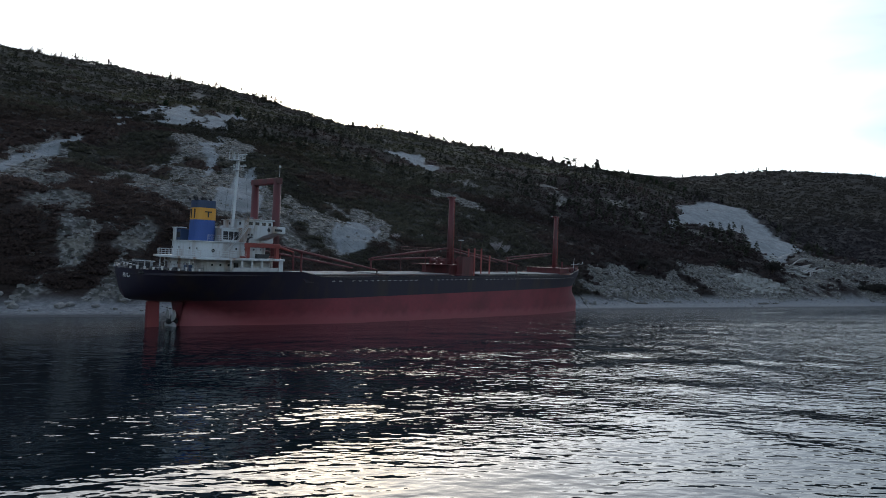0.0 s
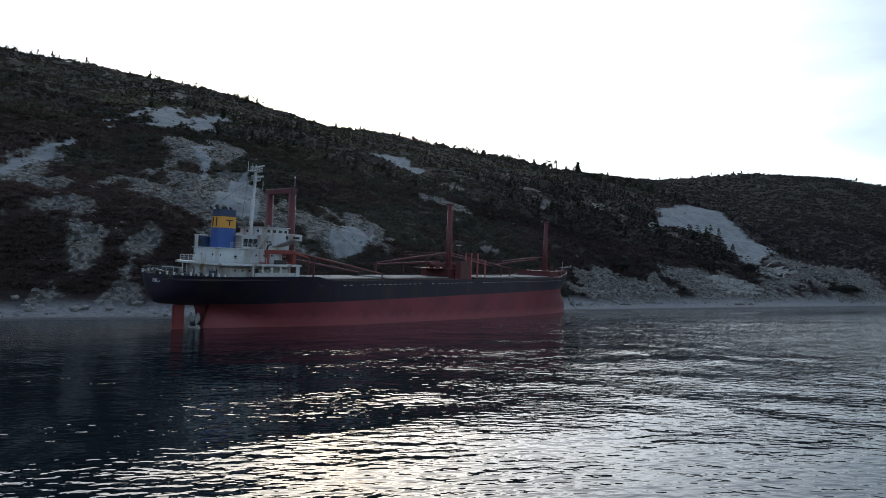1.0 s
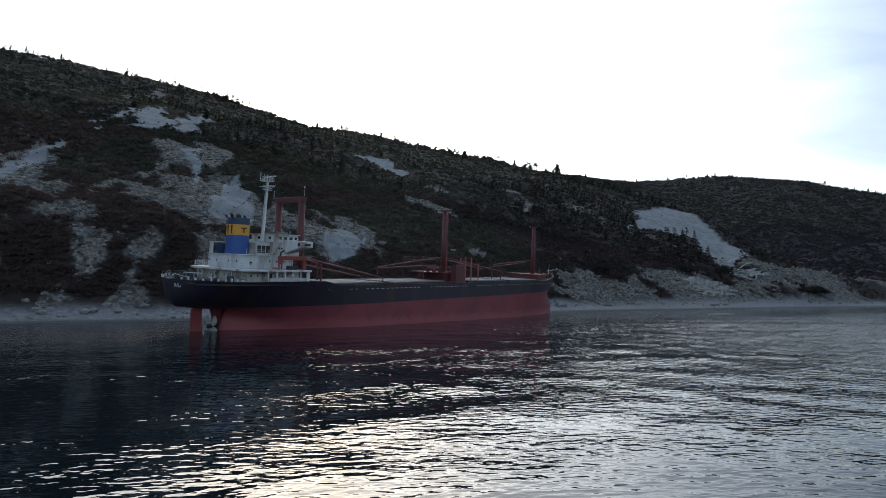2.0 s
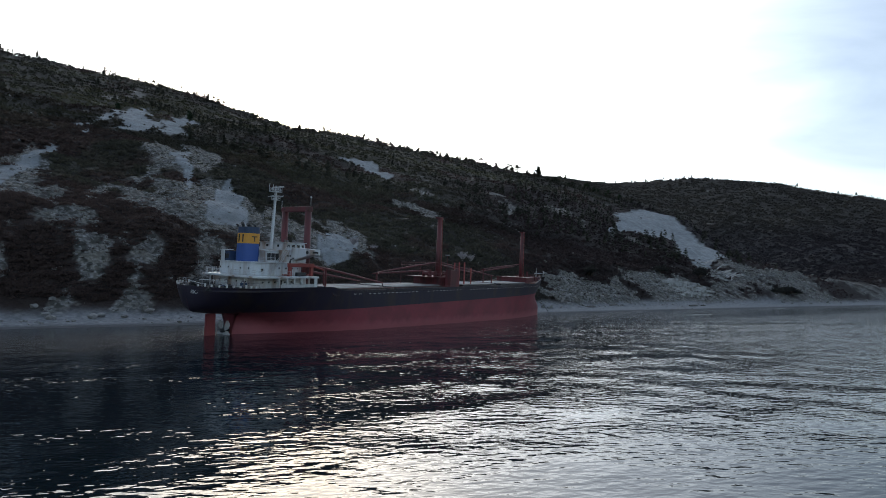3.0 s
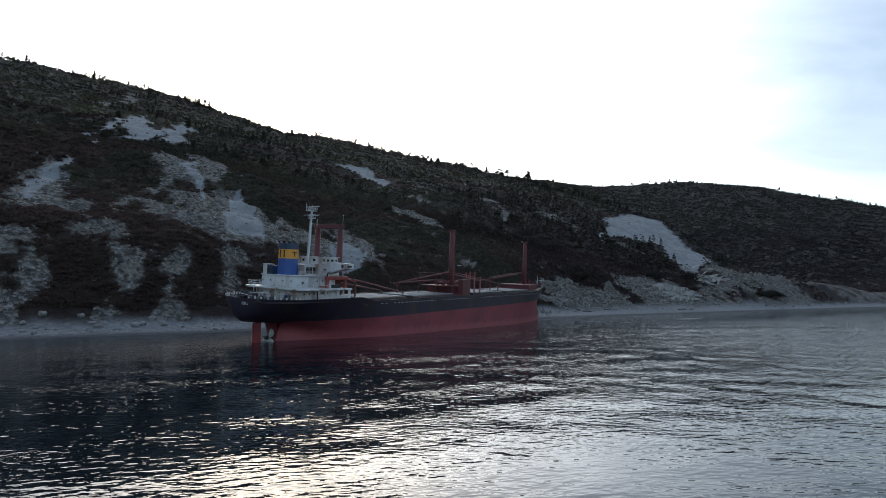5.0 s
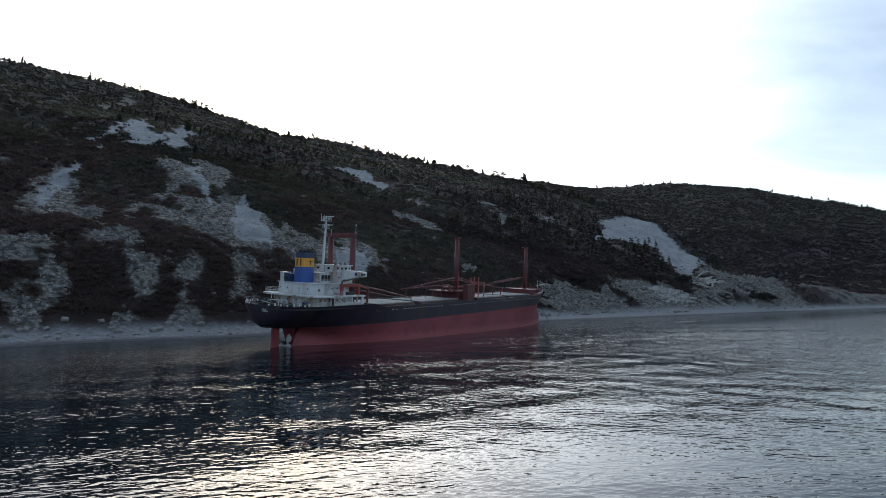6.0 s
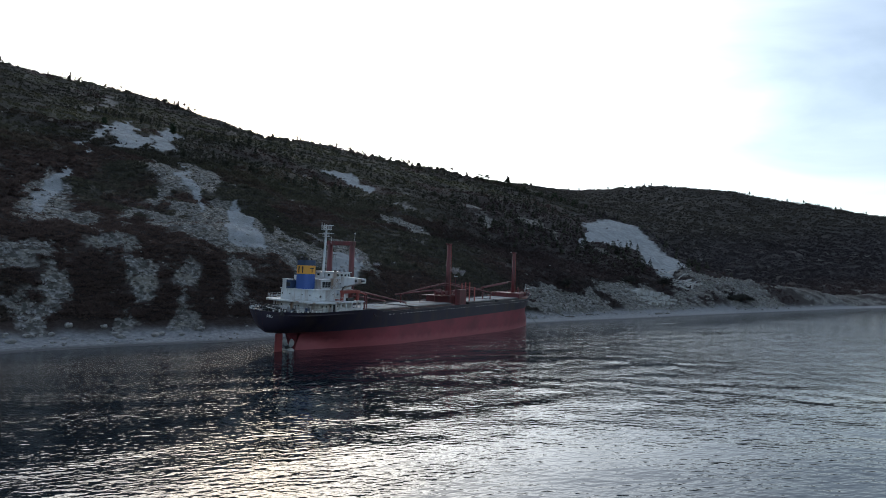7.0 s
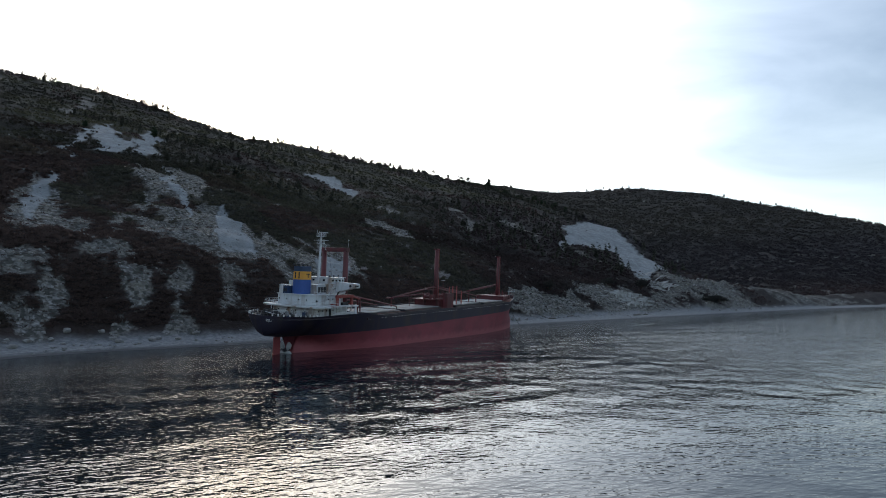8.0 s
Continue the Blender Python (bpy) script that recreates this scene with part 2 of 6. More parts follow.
def land(x, y, rough=True):
    """Height of the ground, and the distance inland from the water's edge."""
    d, s, _ = to_line(x, y, SHORE)
    d = d * s
    e, es, _ = to_line(x, y, CREST)
    ef, fs, zf = to_line(x, y, FARCREST)
    dd = np.maximum(d, 0)
    over, fover = np.where(es > 0, e, 0), np.where(fs > 0, ef, 0)
    near = (0.373 + 0.004 * (1 - sstep(-450, -200, x))) * dd - 1.0 * over
    zf = far_height(x, y)
    far = np.minimum((0.295 + 0.07 * sstep(850, 1350, x)) * dd, zf + 12) * (1 - 0.62 * np.exp(-(over / 260) ** 2)) - 0.9 * fover
    right = sstep(40, 110, x)
    width, rise = beach_width(x), 1.95 + 0.5 * right
    beach = rise * np.clip(dd / width, 0, 1) ** 0.9
    bank = (13 - 6 * sstep(-90, -20, x) - 2 * right) * sstep(0, 42, dd - width) * (1 - sstep(350, 800, dd))
    h = np.maximum(near + bank, far + 5 * sstep(0, 30, dd - width))
    et, _, zt = to_line(x, y, TOE)
    h = np.maximum(h, np.minimum(zt - 0.40 * np.maximum(et - 4, 0), 0.68 * np.maximum(dd - 6, 0)))
    inland = np.maximum(beach, h - 1.0) * sstep(width * 0.6, width * 1.3, dd) + beach * (1 - sstep(width * 0.6, width * 1.3, dd))
    z = np.where(d > 0, inland, np.maximum(0.14 * d, -14))
    if rough:
        k = sstep(width * 0.8, width * 2.5, dd)
        z = z + k * (fbm(x, y, 60, 5) * 7 * sstep(20, 120, dd) + fbm(x + 300, y, 14, 4) * 2.6 + 5 * fbm(x, y - 900, 260, 3) * sstep(150, 400, dd))
        low = sstep(0, 6, dd - width) * (1 - sstep(35, 60, dd - width - 30 * sstep(230, 300, x)))
        z = z + low * (fbm(x, y + 40, 9, 4) * 1.9 + np.abs(fbm(x - 70, y, 5, 3)) * 1.2)
        step_ = 1.7
        tz = z + 0.10 * x
        ledge = (np.floor(tz / step_) + sstep(0.55, 0.95, tz / step_ - np.floor(tz / step_))) * step_ - 0.10 * x
        shelf = np.exp(-((x - 266) ** 2 + (y - 402) ** 2) / 32.0 ** 2)
        z = z + (ledge - z) * 0.85 * shelf
        z = z + (ledge - z) * 0.8 * (1 - shelf) * low * sstep(110, 160, x) * (1 - sstep(430, 540, x))
        z = z + (1 - k) * sstep(-1, 3, d) * fbm(x, y, 5, 4) * 0.35
    return z, d

def inside(x, y, poly):
    """Whether each place lies within a polygon."""
    r = np.zeros(x.shape, bool)
    for (ax, ay), (bx, by) in zip(poly, poly[1:] + poly[:1]):
        c = (ay > y) != (by > y)
        r ^= c & (x < (bx - ax) * (y - ay) / (by - ay + 1e-9) + ax)
    return r.astype(float)

# bare ground, in plan: smooth washed slopes, and slopes of broken stone
SMOOTH = []
SMOOTH.append([(-201, 439), (-217, 487), (-228, 564), (-200, 505), (-164, 411), (-164, 383), (-172, 374), (-183, 394)])
SMOOTH.append([(-170, 307), (-185, 346), (-198, 403), (-210, 461), (-190, 406), (-186, 366), (-176, 334), (-167, 305)])
SMOOTH.append([(-196, 548), (-207, 637), (-181, 549), (-149, 416), (-151, 403), (-160, 395), (-170, 445)])
SMOOTH.append([(-146, 202), (-148, 212), (-155, 238), (-157, 260), (-152, 252), (-146, 228), (-139, 203), (-134, 187), (-129, 172)])
SMOOTH.append([(-79, 235), (-80, 263), (-74, 254), (-67, 229), (-61, 214), (-57, 199), (-60, 195), (-67, 192), (-71, 191), (-76, 208)])
SMOOTH.append([(-139, 383), (-122, 336), (-106, 288), (-90, 240), (-88, 225), (-104, 267), (-120, 318)])
SMOOTH.append([(-32, 230), (-27, 230), (-22, 226), (-20, 217), (-20, 205), (-24, 197), (-28, 194), (-30, 200), (-32, 211)])
SMOOTH.append([(-42, 549), (-30, 603), (-13, 617), (-2, 580), (6, 501), (1, 471), (-7, 488), (-14, 530), (-31, 559)])
SMOOTH.append([(297, 664), (372, 729), (388, 699), (367, 635), (353, 593), (334, 535), (314, 477), (309, 448), (274, 413), (242, 384), (222, 362), (228, 383), (239, 410), (252, 440), (275, 494), (265, 498), (246, 493), (231, 493), (190, 441), (238, 537)])
BROKEN = []
BROKEN.append([(-152, 353), (-148, 373), (-135, 352), (-128, 364), (-126, 396), (-108, 359), (-95, 316), (-84, 286), (-70, 256), (-63, 231), (-55, 226), (-49, 225), (-39, 214), (-33, 207), (-31, 195), (-35, 189), (-50, 192), (-55, 194), (-69, 180), (-73, 181), (-77, 183), (-82, 182), (-86, 177), (-89, 176), (-97, 190), (-103, 201), (-110, 214), (-115, 239), (-112, 248), (-126, 282)])
BROKEN.append([(-126, 167), (-133, 189), (-141, 218), (-146, 240), (-142, 247), (-135, 228), (-127, 199), (-123, 179), (-121, 166), (-121, 158)])
BROKEN.append([(-112, 157), (-110, 161), (-106, 166), (-103, 168), (-99, 168), (-96, 169), (-100, 178), (-102, 186), (-95, 172), (-92, 170), (-89, 169), (-90, 163), (-93, 163), (-100, 161), (-105, 158), (-110, 157)])
BROKEN.append([(-114, 146), (-112, 148), (-108, 149), (-107, 146), (-104, 137), (-103, 134), (-105, 132)])
BROKEN.append([(-85, 164), (-82, 167), (-79, 168), (-75, 165), (-72, 161), (-73, 156), (-74, 151), (-77, 151), (-80, 154), (-82, 158)])
BROKEN.append([(-89, 157), (-86, 159), (-84, 153), (-82, 148), (-86, 147), (-88, 151)])
BROKEN.append([(-94, 150), (-90, 154), (-89, 150), (-91, 148)])
BROKEN.append([(-80, 147), (-77, 147), (-72, 141), (-73, 139), (-77, 141)])
BROKEN.append([(-92, 140), (-91, 142), (-87, 136), (-88, 134)])
BROKEN.append([(-34, 249), (-28, 268), (-21, 238), (-15, 218), (-8, 216), (-8, 209), (-21, 198), (-28, 215)])
BROKEN.append([(4, 379), (12, 402), (31, 367), (35, 342), (32, 330), (17, 340), (3, 350)])
BROKEN.append([(25, 475), (40, 434), (35, 414), (21, 439)])
BROKEN.append([(117, 504), (127, 502), (103, 416), (97, 413)])
BROKEN.append([(187, 619), (204, 639), (185, 555), (203, 561), (183, 512), (163, 501), (165, 540)])
BROKEN.append([(202, 544), (180, 460), (168, 443), (181, 495)])
BROKEN.append([(203, 528), (212, 516), (195, 483)])
BROKEN.append([(-286, 594), (-386, 932), (-457, 1183), (-385, 993), (-336, 801), (-261, 543)])
BROKEN.append([(70, 256), (84, 270), (97, 277), (104, 274), (111, 275), (121, 294), (138, 306), (153, 314), (172, 336), (173, 327), (175, 320), (192, 332), (190, 315), (207, 327), (222, 348),
               (231, 373), (262, 400), (300, 404), (355, 432), (405, 456), (460, 482), (530, 508), (600, 500), (460, 435), (285, 340), (157, 272), (77, 232), (59, 223)])

BROKEN.append([(-152, 205), (-157, 229), (-161, 251), (-160, 256), (-150, 227), (-140, 196), (-130, 163), (-131, 160)])
SMOOTH.append([(-35, 215), (-28, 207), (-25, 220), (-21, 236), (-18, 213), (-22, 197), (-29, 192), (-33, 199)])
BROKEN.append([(-139, 191), (-150, 227), (-159, 256), (-155, 260), (-138, 221), (-127, 188), (-121, 169), (-119, 155), (-125, 159), (-130, 163)])
BROKEN.append([(-115, 152), (-113, 158), (-110, 163), (-104, 165), (-101, 169), (-97, 172), (-92, 168), (-92, 162), (-99, 159), (-105, 155), (-111, 150)])
BROKEN.append([(-128, 141), (-123, 143), (-117, 150), (-109, 150), (-104, 140), (-100, 132), (-103, 129), (-103, 125), (-106, 124), (-106, 133), (-111, 139), (-115, 138), (-122, 130)])
BROKEN.append([(-97, 157), (-91, 162), (-87, 153), (-84, 152), (-79, 145), (-84, 142), (-89, 142), (-92, 148), (-95, 150)])
BROKEN.append([(-88, 162), (-83, 166), (-75, 163), (-73, 156), (-73, 147), (-79, 146), (-79, 154), (-84, 157)])
BROKEN.append([(-90, 136), (-84, 137), (-83, 131), (-87, 129)])
BROKEN.append([(-78, 143), (-71, 141), (-70, 133), (-76, 133)])
BROKEN.append([(-60, 236), (-50, 236), (-40, 237), (-32, 225), (-28, 216), (-29, 256), (-23, 252), (-15, 236), (-16, 218), (-19, 202), (-26, 194), (-28, 187), (-34, 179), (-42, 176), (-46, 186)])

def cover(x, y, d):
    """Smooth bare ground, broken stone and beach, each 0 to 1."""
    far = 1 - 1 / (1 + np.maximum(d - 80, 0) / 200)
    k = 4 + 9 * far
    wx, wy = x + k * fbm(x, y + 55, 22, 4), y + 1.6 * k * fbm(x + 91, y, 26, 4)
    sm = np.clip(sum(inside(wx, wy, p) for p in SMOOTH), 0, 1)
    soft = 0.0
    for ox, oy in ((0.0, 0.0), (-1.0, 0.8), (0.9, 1.1), (0.2, -1.2)):
        q = 1.8 + 8 * far
        soft = soft + 0.25 * np.clip(sum(inside(wx + q * ox, wy + 1.5 * q * oy, p) for p in BROKEN), 0, 1)
    right = sstep(40, 110, x)
    width = beach_width(x)
    mott = fbm(0.857 * x + 0.515 * y, (0.857 * y - 0.515 * x) * 0.42, 13, 5) + 0.5 * fbm(x + 33, y * 0.55, 6.0, 4) * (1 - sstep(90, 240, d))
    blot = fbm(0.857 * x + 0.515 * y + 400, (0.857 * y - 0.515 * x) * 0.6, 34, 4)
    wild = 0.30 * sstep(3, 16, d - width) * (1 - sstep(-60, 10, x)) * (1 - sstep(90, 170, d)) + 0.10 * (1 - sstep(300, 420, d))
    low = sstep(0, 4, d - width) * (1 - sstep(26, 44, d - width - 8 * right))
    soft = np.maximum(soft, low * (1 - right) * 0.15)
    firm = 0.80 + 0.20 * sstep(-95, -70, x) * (1 - sstep(-20, 10, x)) * (1 - sstep(90, 130, d)) - 0.12 * sstep(270, 380, x)
    br = sstep(0.44, 0.60, np.maximum(soft * firm, wild) + 0.75 * mott + 0.35 * blot - 0.06)
    beach = 1 - sstep(width - 2, width + 3, d + 3 * mott)
    return sm, br * (1 - sm), beach

def land_material():
    m = bpy.data.materials.new("hillside_ground")
    m.use_nodes = True
    n, l = m.node_tree.nodes, m.node_tree.links
    b = n["Principled BSDF"]
    b.inputs["Roughness"].default_value = 0.95
    b.inputs["Specular IOR Level"].default_value = 0.2
    at = n.new("ShaderNodeAttribute")
    at.attribute_name = "cover"
    sp = n.new("ShaderNodeSeparateColor")
    l.new(at.outputs["Color"], sp.inputs["Color"])
    co = n.new("ShaderNodeTexCoord")

    def tex(scale, detail=6, stretch=None):
        t = n.new("ShaderNodeTexNoise")
        t.inputs["Scale"].default_value, t.inputs["Detail"].default_value = scale, detail
        if stretch:
            mp = n.new("ShaderNodeMapping")
            mp.inputs["Scale"].default_value, mp.inputs["Rotation"].default_value = stretch, (0.0, radians(8), radians(-31))
            l.new(co.outputs["Object"], mp.inputs["Vector"])
            l.new(mp.outputs[0], t.inputs["Vector"])
        else:
            l.new(co.outputs["Object"], t.inputs["Vector"])
        return t.outputs["Fac"]

    def mix(f, a, c):
        x = n.new("ShaderNodeMix")
        x.data_type = "RGBA"
        for key, val in (("Factor", f), ("A", a), ("B", c)):
            if isinstance(val, tuple):
                x.inputs[key].default_value = (*val, 1)
            else:
                l.new(val, x.inputs[key])
        return x.outputs["Result"]

    def rng(v, a, c, lo=0.0, hi=1.0):
        r = n.new("ShaderNodeMapRange")
        for key, val in (("From Min", a), ("From Max", c), ("To Min", lo), ("To Max", hi)):
            r.inputs[key].default_value = val
        l.new(v, r.inputs["Value"])
        return r.outputs[0]

    big, mid, fine = tex(0.035), tex(0.16), tex(0.9, 8)
    strata = tex(0.35, 6, (0.25, 0.25, 2.4))
    shaded_tint = n.new("ShaderNodeAttribute")
    shaded_tint.attribute_name = "shaded_tint"
    soil = mix(rng(big, 0.4, 0.6, 0.1, 0.3), shaded_tint.outputs["Color"], (0.024, 0.021, 0.019))
    soil = mix(rng(fine, 0.54, 0.74, 0.0, 0.5), soil, (0.040, 0.035, 0.031))
    stone = mix(rng(fine, 0.40, 0.60), (0.048, 0.046, 0.044), (0.262, 0.266, 0.268))
    vo = n.new("ShaderNodeTexVoronoi")
    vo.inputs["Scale"].default_value = 0.8
    l.new(co.outputs["Object"], vo.inputs["Vector"])
    cell = n.new("ShaderNodeSeparateColor")
    l.new(vo.outputs["Color"], cell.inputs["Color"])
    stone = mix(rng(cell.outputs["Red"], 0.3, 0.9, 0.0, 0.35), stone, (0.10, 0.098, 0.092))
    # dark cell edges: shade in the gaps between stones, as colour
    stone = mix(rng(vo.outputs["Distance"], 0.45, 0.75, 0.0, 0.55), stone, (0.055, 0.052, 0.048))
    stone = mix(rng(mid, 0.42, 0.62, 0.0, 0.45), stone, (0.20, 0.185, 0.15))
    stone = mix(rng(tex(0.13, 6), 0.48, 0.60, 0.0, 0.42), stone, (0.085, 0.080, 0.074))
    stone = mix(rng(strata, 0.50, 0.62, 0.0, 0.6), stone, (0.13, 0.13, 0.125))
    # dark spots painted for small tufts and for shadows among the stones
    stone = mix(rng(tex(0.5, 4), 0.50, 0.57, 0.0, 0.85), stone, (0.046, 0.046, 0.041))
    fines = mix(rng(mid, 0.35, 0.65), (0.165, 0.183, 0.196), (0.245, 0.267, 0.282))
    fines = mix(rng(tex(0.22, 6, (1.6, 0.35, 0.6)), 0.44, 0.62, 0.0, 0.4), fines, (0.135, 0.145, 0.150))
    fines = mix(rng(fine, 0.62, 0.70, 0.0, 0.7), fines, (0.17, 0.165, 0.15))
    sand = mix(rng(fine, 0.35, 0.68), (0.135, 0.143, 0.153), (0.232, 0.241, 0.252))
    sand = mix(rng(tex(3.0, 4), 0.58, 0.66, 0.0, 0.5), sand, (0.14, 0.14, 0.14))
    xyz = n.new("ShaderNodeSeparateXYZ")
    l.new(co.outputs["Object"], xyz.inputs[0])
    sand = mix(rng(xyz.outputs["Z"], 0.75, 0.25, 0.0, 0.8), sand, (0.05, 0.05, 0.052))   # wet by the sea
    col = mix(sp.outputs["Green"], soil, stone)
    col = mix(sp.outputs["Red"], col, fines)
    col = mix(sp.outputs["Blue"], col, sand)
    l.new(col, b.inputs["Base Color"])
    bp = n.new("ShaderNodeBump")
    bp.inputs["Strength"].default_value, bp.inputs["Distance"].default_value = 0.8, 0.9
    l.new(fine, bp.inputs["Height"])
    bp2 = n.new("ShaderNodeBump")
    bp2.inputs["Strength"].default_value, bp2.inputs["Distance"].default_value = 0.5, 1.2
    l.new(strata, bp2.inputs["Height"])
    l.new(rng(sp.outputs["Red"], 0.0, 1.0, 0.5, 0.1), bp2.inputs["Strength"])
    l.new(bp.outputs[0], bp2.inputs["Normal"])
    l.new(bp2.outputs[0], b.inputs["Normal"])
    return m

M_LAND = land_material()

def foliage_material():
    """Leaves: a tint of the whole plant, varied leaf by leaf."""
    m = bpy.data.materials.new("scrub_foliage")
    m.use_nodes = True
    n, l = m.node_tree.nodes, m.node_tree.links
    b = n["Principled BSDF"]
    b.inputs["Roughness"].default_value = 0.85
    b.inputs["Specular IOR Level"].default_value = 0.15
    at = n.new("ShaderNodeAttribute")
    at.attribute_name = "tint"
    ge = n.new("ShaderNodeNewGeometry")
    r = n.new("ShaderNodeMapRange")
    r.inputs["To Min"].default_value, r.inputs["To Max"].default_value = 0.9, 1.1
    l.new(ge.outputs["Random Per Island"], r.inputs["Value"])
    x = n.new("ShaderNodeMix")
    x.data_type, x.blend_type = "RGBA", "MULTIPLY"
    x.inputs["Factor"].default_value = 1
    l.new(at.outputs["Color"], x.inputs["A"])
    l.new(r.outputs[0], x.inputs["B"])
    l.new(x.outputs["Result"], b.inputs["Base Color"])
    soft = n.new("ShaderNodeVectorMath")
    soft.operation, soft.inputs[1].default_value = "ADD", (0.0, -1.5, 2.5)
    unit = n.new("ShaderNodeVectorMath")
    unit.operation = "NORMALIZE"
    l.new(ge.outputs["Normal"], soft.inputs[0])
    l.new(soft.outputs[0], unit.inputs[0])
    l.new(unit.outputs[0], b.inputs["Normal"])
    # thin leaves let part of the light through
    thin, share = n.new("ShaderNodeBsdfTranslucent"), n.new("ShaderNodeMixShader")
    share.inputs["Fac"].default_value = 0.4
    l.new(x.outputs["Result"], thin.inputs["Color"])
    l.new(b.outputs[0], share.inputs[1])
    l.new(thin.outputs[0], share.inputs[2])
    l.new(share.outputs[0], n["Material Output"].inputs["Surface"])
    return m

M_LEAF = foliage_material()
M_BARK = mat("pine_bark", (0.075, 0.052, 0.04), 0.9, scale=2.0, fine=14, bump=0.03)
M_WOOD = mat("grey_driftwood", (0.11, 0.10, 0.09), 0.9, scale=2.0, fine=14, bump=0.03)
M_PALEWOOD = mat("bleached_twigs", (0.34, 0.32, 0.33), 0.9, scale=2.0, fine=10, bump=0.01)
M_STRATA = mat("bedded_marl", (0.29, 0.295, 0.29), 0.9, scale=0.3, fine=2.2, bump=0.1, second=(0.12, 0.115, 0.105), amount=0.6, grain=0.4)
M_STONE = mat("pale_marl_stone", (0.225, 0.223, 0.218), 0.9, scale=0.15, fine=2.5, bump=0.12, second=(0.12, 0.115, 0.105), amount=0.7, grain=0.5)

def colour_layer(me, name, rgb):
    """One colour for each vertex (numpy, n x 3)."""
    lay = me.attributes.new(name, "FLOAT_COLOR", "POINT")
    lay.data.foreach_set("color", np.concatenate([rgb, np.ones((len(rgb), 1))], 1).astype(np.float32).ravel())

def clumps(name, place, size, tall, tint, leaves, seed, leaf=0.55):
    """Many plants in one mesh: each a loose heap of leaf sprays round its place."""
    rs = np.random.RandomState(seed)
    n = len(place)
    u = rs.normal(size=(n, leaves, 3))
    u /= np.linalg.norm(u, axis=2, keepdims=True)
    u[..., 2] = np.abs(u[..., 2]) * 1.05 - 0.12
    rr = rs.uniform(0.3, 1.3, (n, leaves, 1)) * rs.uniform(0.8, 1.2, (n, 1, 1))
    lump = rs.uniform(0.7, 1.3, (n, 1, 3))
    c = u * rr * lump * size[:, None, None]
    narrow = np.clip(1.25 - 0.75 * np.clip(u[..., 2:3], 0, 1) * (tall[:, None, None] > 1.25), 0.3, 1.2)
    c[..., :2] *= narrow
    c[..., 2] *= tall[:, None]
    c += place[:, None, :]
    nor = u + rs.normal(size=u.shape) * 0.55
    nor /= np.linalg.norm(nor, axis=2, keepdims=True)
    a = np.cross(nor, rs.normal(size=u.shape))
    a /= np.linalg.norm(a, axis=2, keepdims=True)
    b = np.cross(nor, a)
    h = leaf * size[:, None, None] * rs.uniform(0.5, 1.1, (n, leaves, 1))
    a, b = a * h, b * h * rs.uniform(0.5, 1.0, (n, leaves, 1))
    co = np.stack([c - a - b * 0.6, c + a * 0.8 - b, c + a * 0.9 + b * 0.7, c - a * 0.7 + b], 2).reshape(-1, 3)
    f = np.arange(len(co)).reshape(-1, 4)
    ob = quads_mesh(name, co, f, M_LEAF)
    colour_layer(ob.data, "tint", np.repeat(tint, leaves * 4, 0))
    return ob

def plant_tint(x, y, d, rs):
    """Brown thicket low down, olive growth higher up, woods tinted for shade on the right and haze on the far slopes.
    """
    up = sstep(130, 420, d + 90 * fbm(x + 60, y, 110, 3))
    brown = sstep(-0.12, 0.2, fbm(x, y + 700, 45, 4) + 0.22 - 0.45 * up)
    tint = np.array([0.055, 0.056, 0.043]) * (1 - brown[:, None]) + np.array([0.066, 0.049, 0.044]) * brown[:, None]
    olive = sstep(-0.10, 0.25, fbm(x - 300, y, 90, 3)) * up
    tint = tint * (1 - olive[:, None]) + np.array([0.072, 0.073, 0.045]) * olive[:, None]
    grass = np.exp(-((x + 172) / 34.0) ** 2 - ((y - 440) / 70.0) ** 2) * sstep(-0.15, 0.15, fbm(x, y, 16, 3))
    tint = tint * (1 - grass[:, None]) + np.array([0.105, 0.100, 0.072]) * grass[:, None]
    # shade of the right-hand lower slopes, put into the plant colour
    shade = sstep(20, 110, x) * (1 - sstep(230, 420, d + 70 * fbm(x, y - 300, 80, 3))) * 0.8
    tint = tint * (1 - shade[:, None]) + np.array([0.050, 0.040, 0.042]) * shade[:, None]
    tone = 1 + 0.6 * fbm(x + 40, y - 500, 75, 3) - 0.16 * (1 - sstep(-150, -40, x))
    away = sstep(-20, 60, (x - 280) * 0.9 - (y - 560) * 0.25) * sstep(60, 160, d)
    # haze put into the colour: bluish low on the far hill, paler higher up
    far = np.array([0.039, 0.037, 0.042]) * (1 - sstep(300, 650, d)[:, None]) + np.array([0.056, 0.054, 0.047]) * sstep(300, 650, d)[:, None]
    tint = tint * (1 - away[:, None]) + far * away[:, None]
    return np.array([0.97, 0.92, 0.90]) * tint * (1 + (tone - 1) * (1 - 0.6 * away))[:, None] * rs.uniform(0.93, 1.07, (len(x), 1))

def scatter(count, r0, r1, b0, b1, seed):
    rs = np.random.RandomState(seed)
    r = r0 * np.exp(rs.rand(count) * math.log(r1 / r0))
    a = np.radians(rs.uniform(b0, b1, count))
    return -18 + r * np.sin(a), -22 + r * np.cos(a), rs

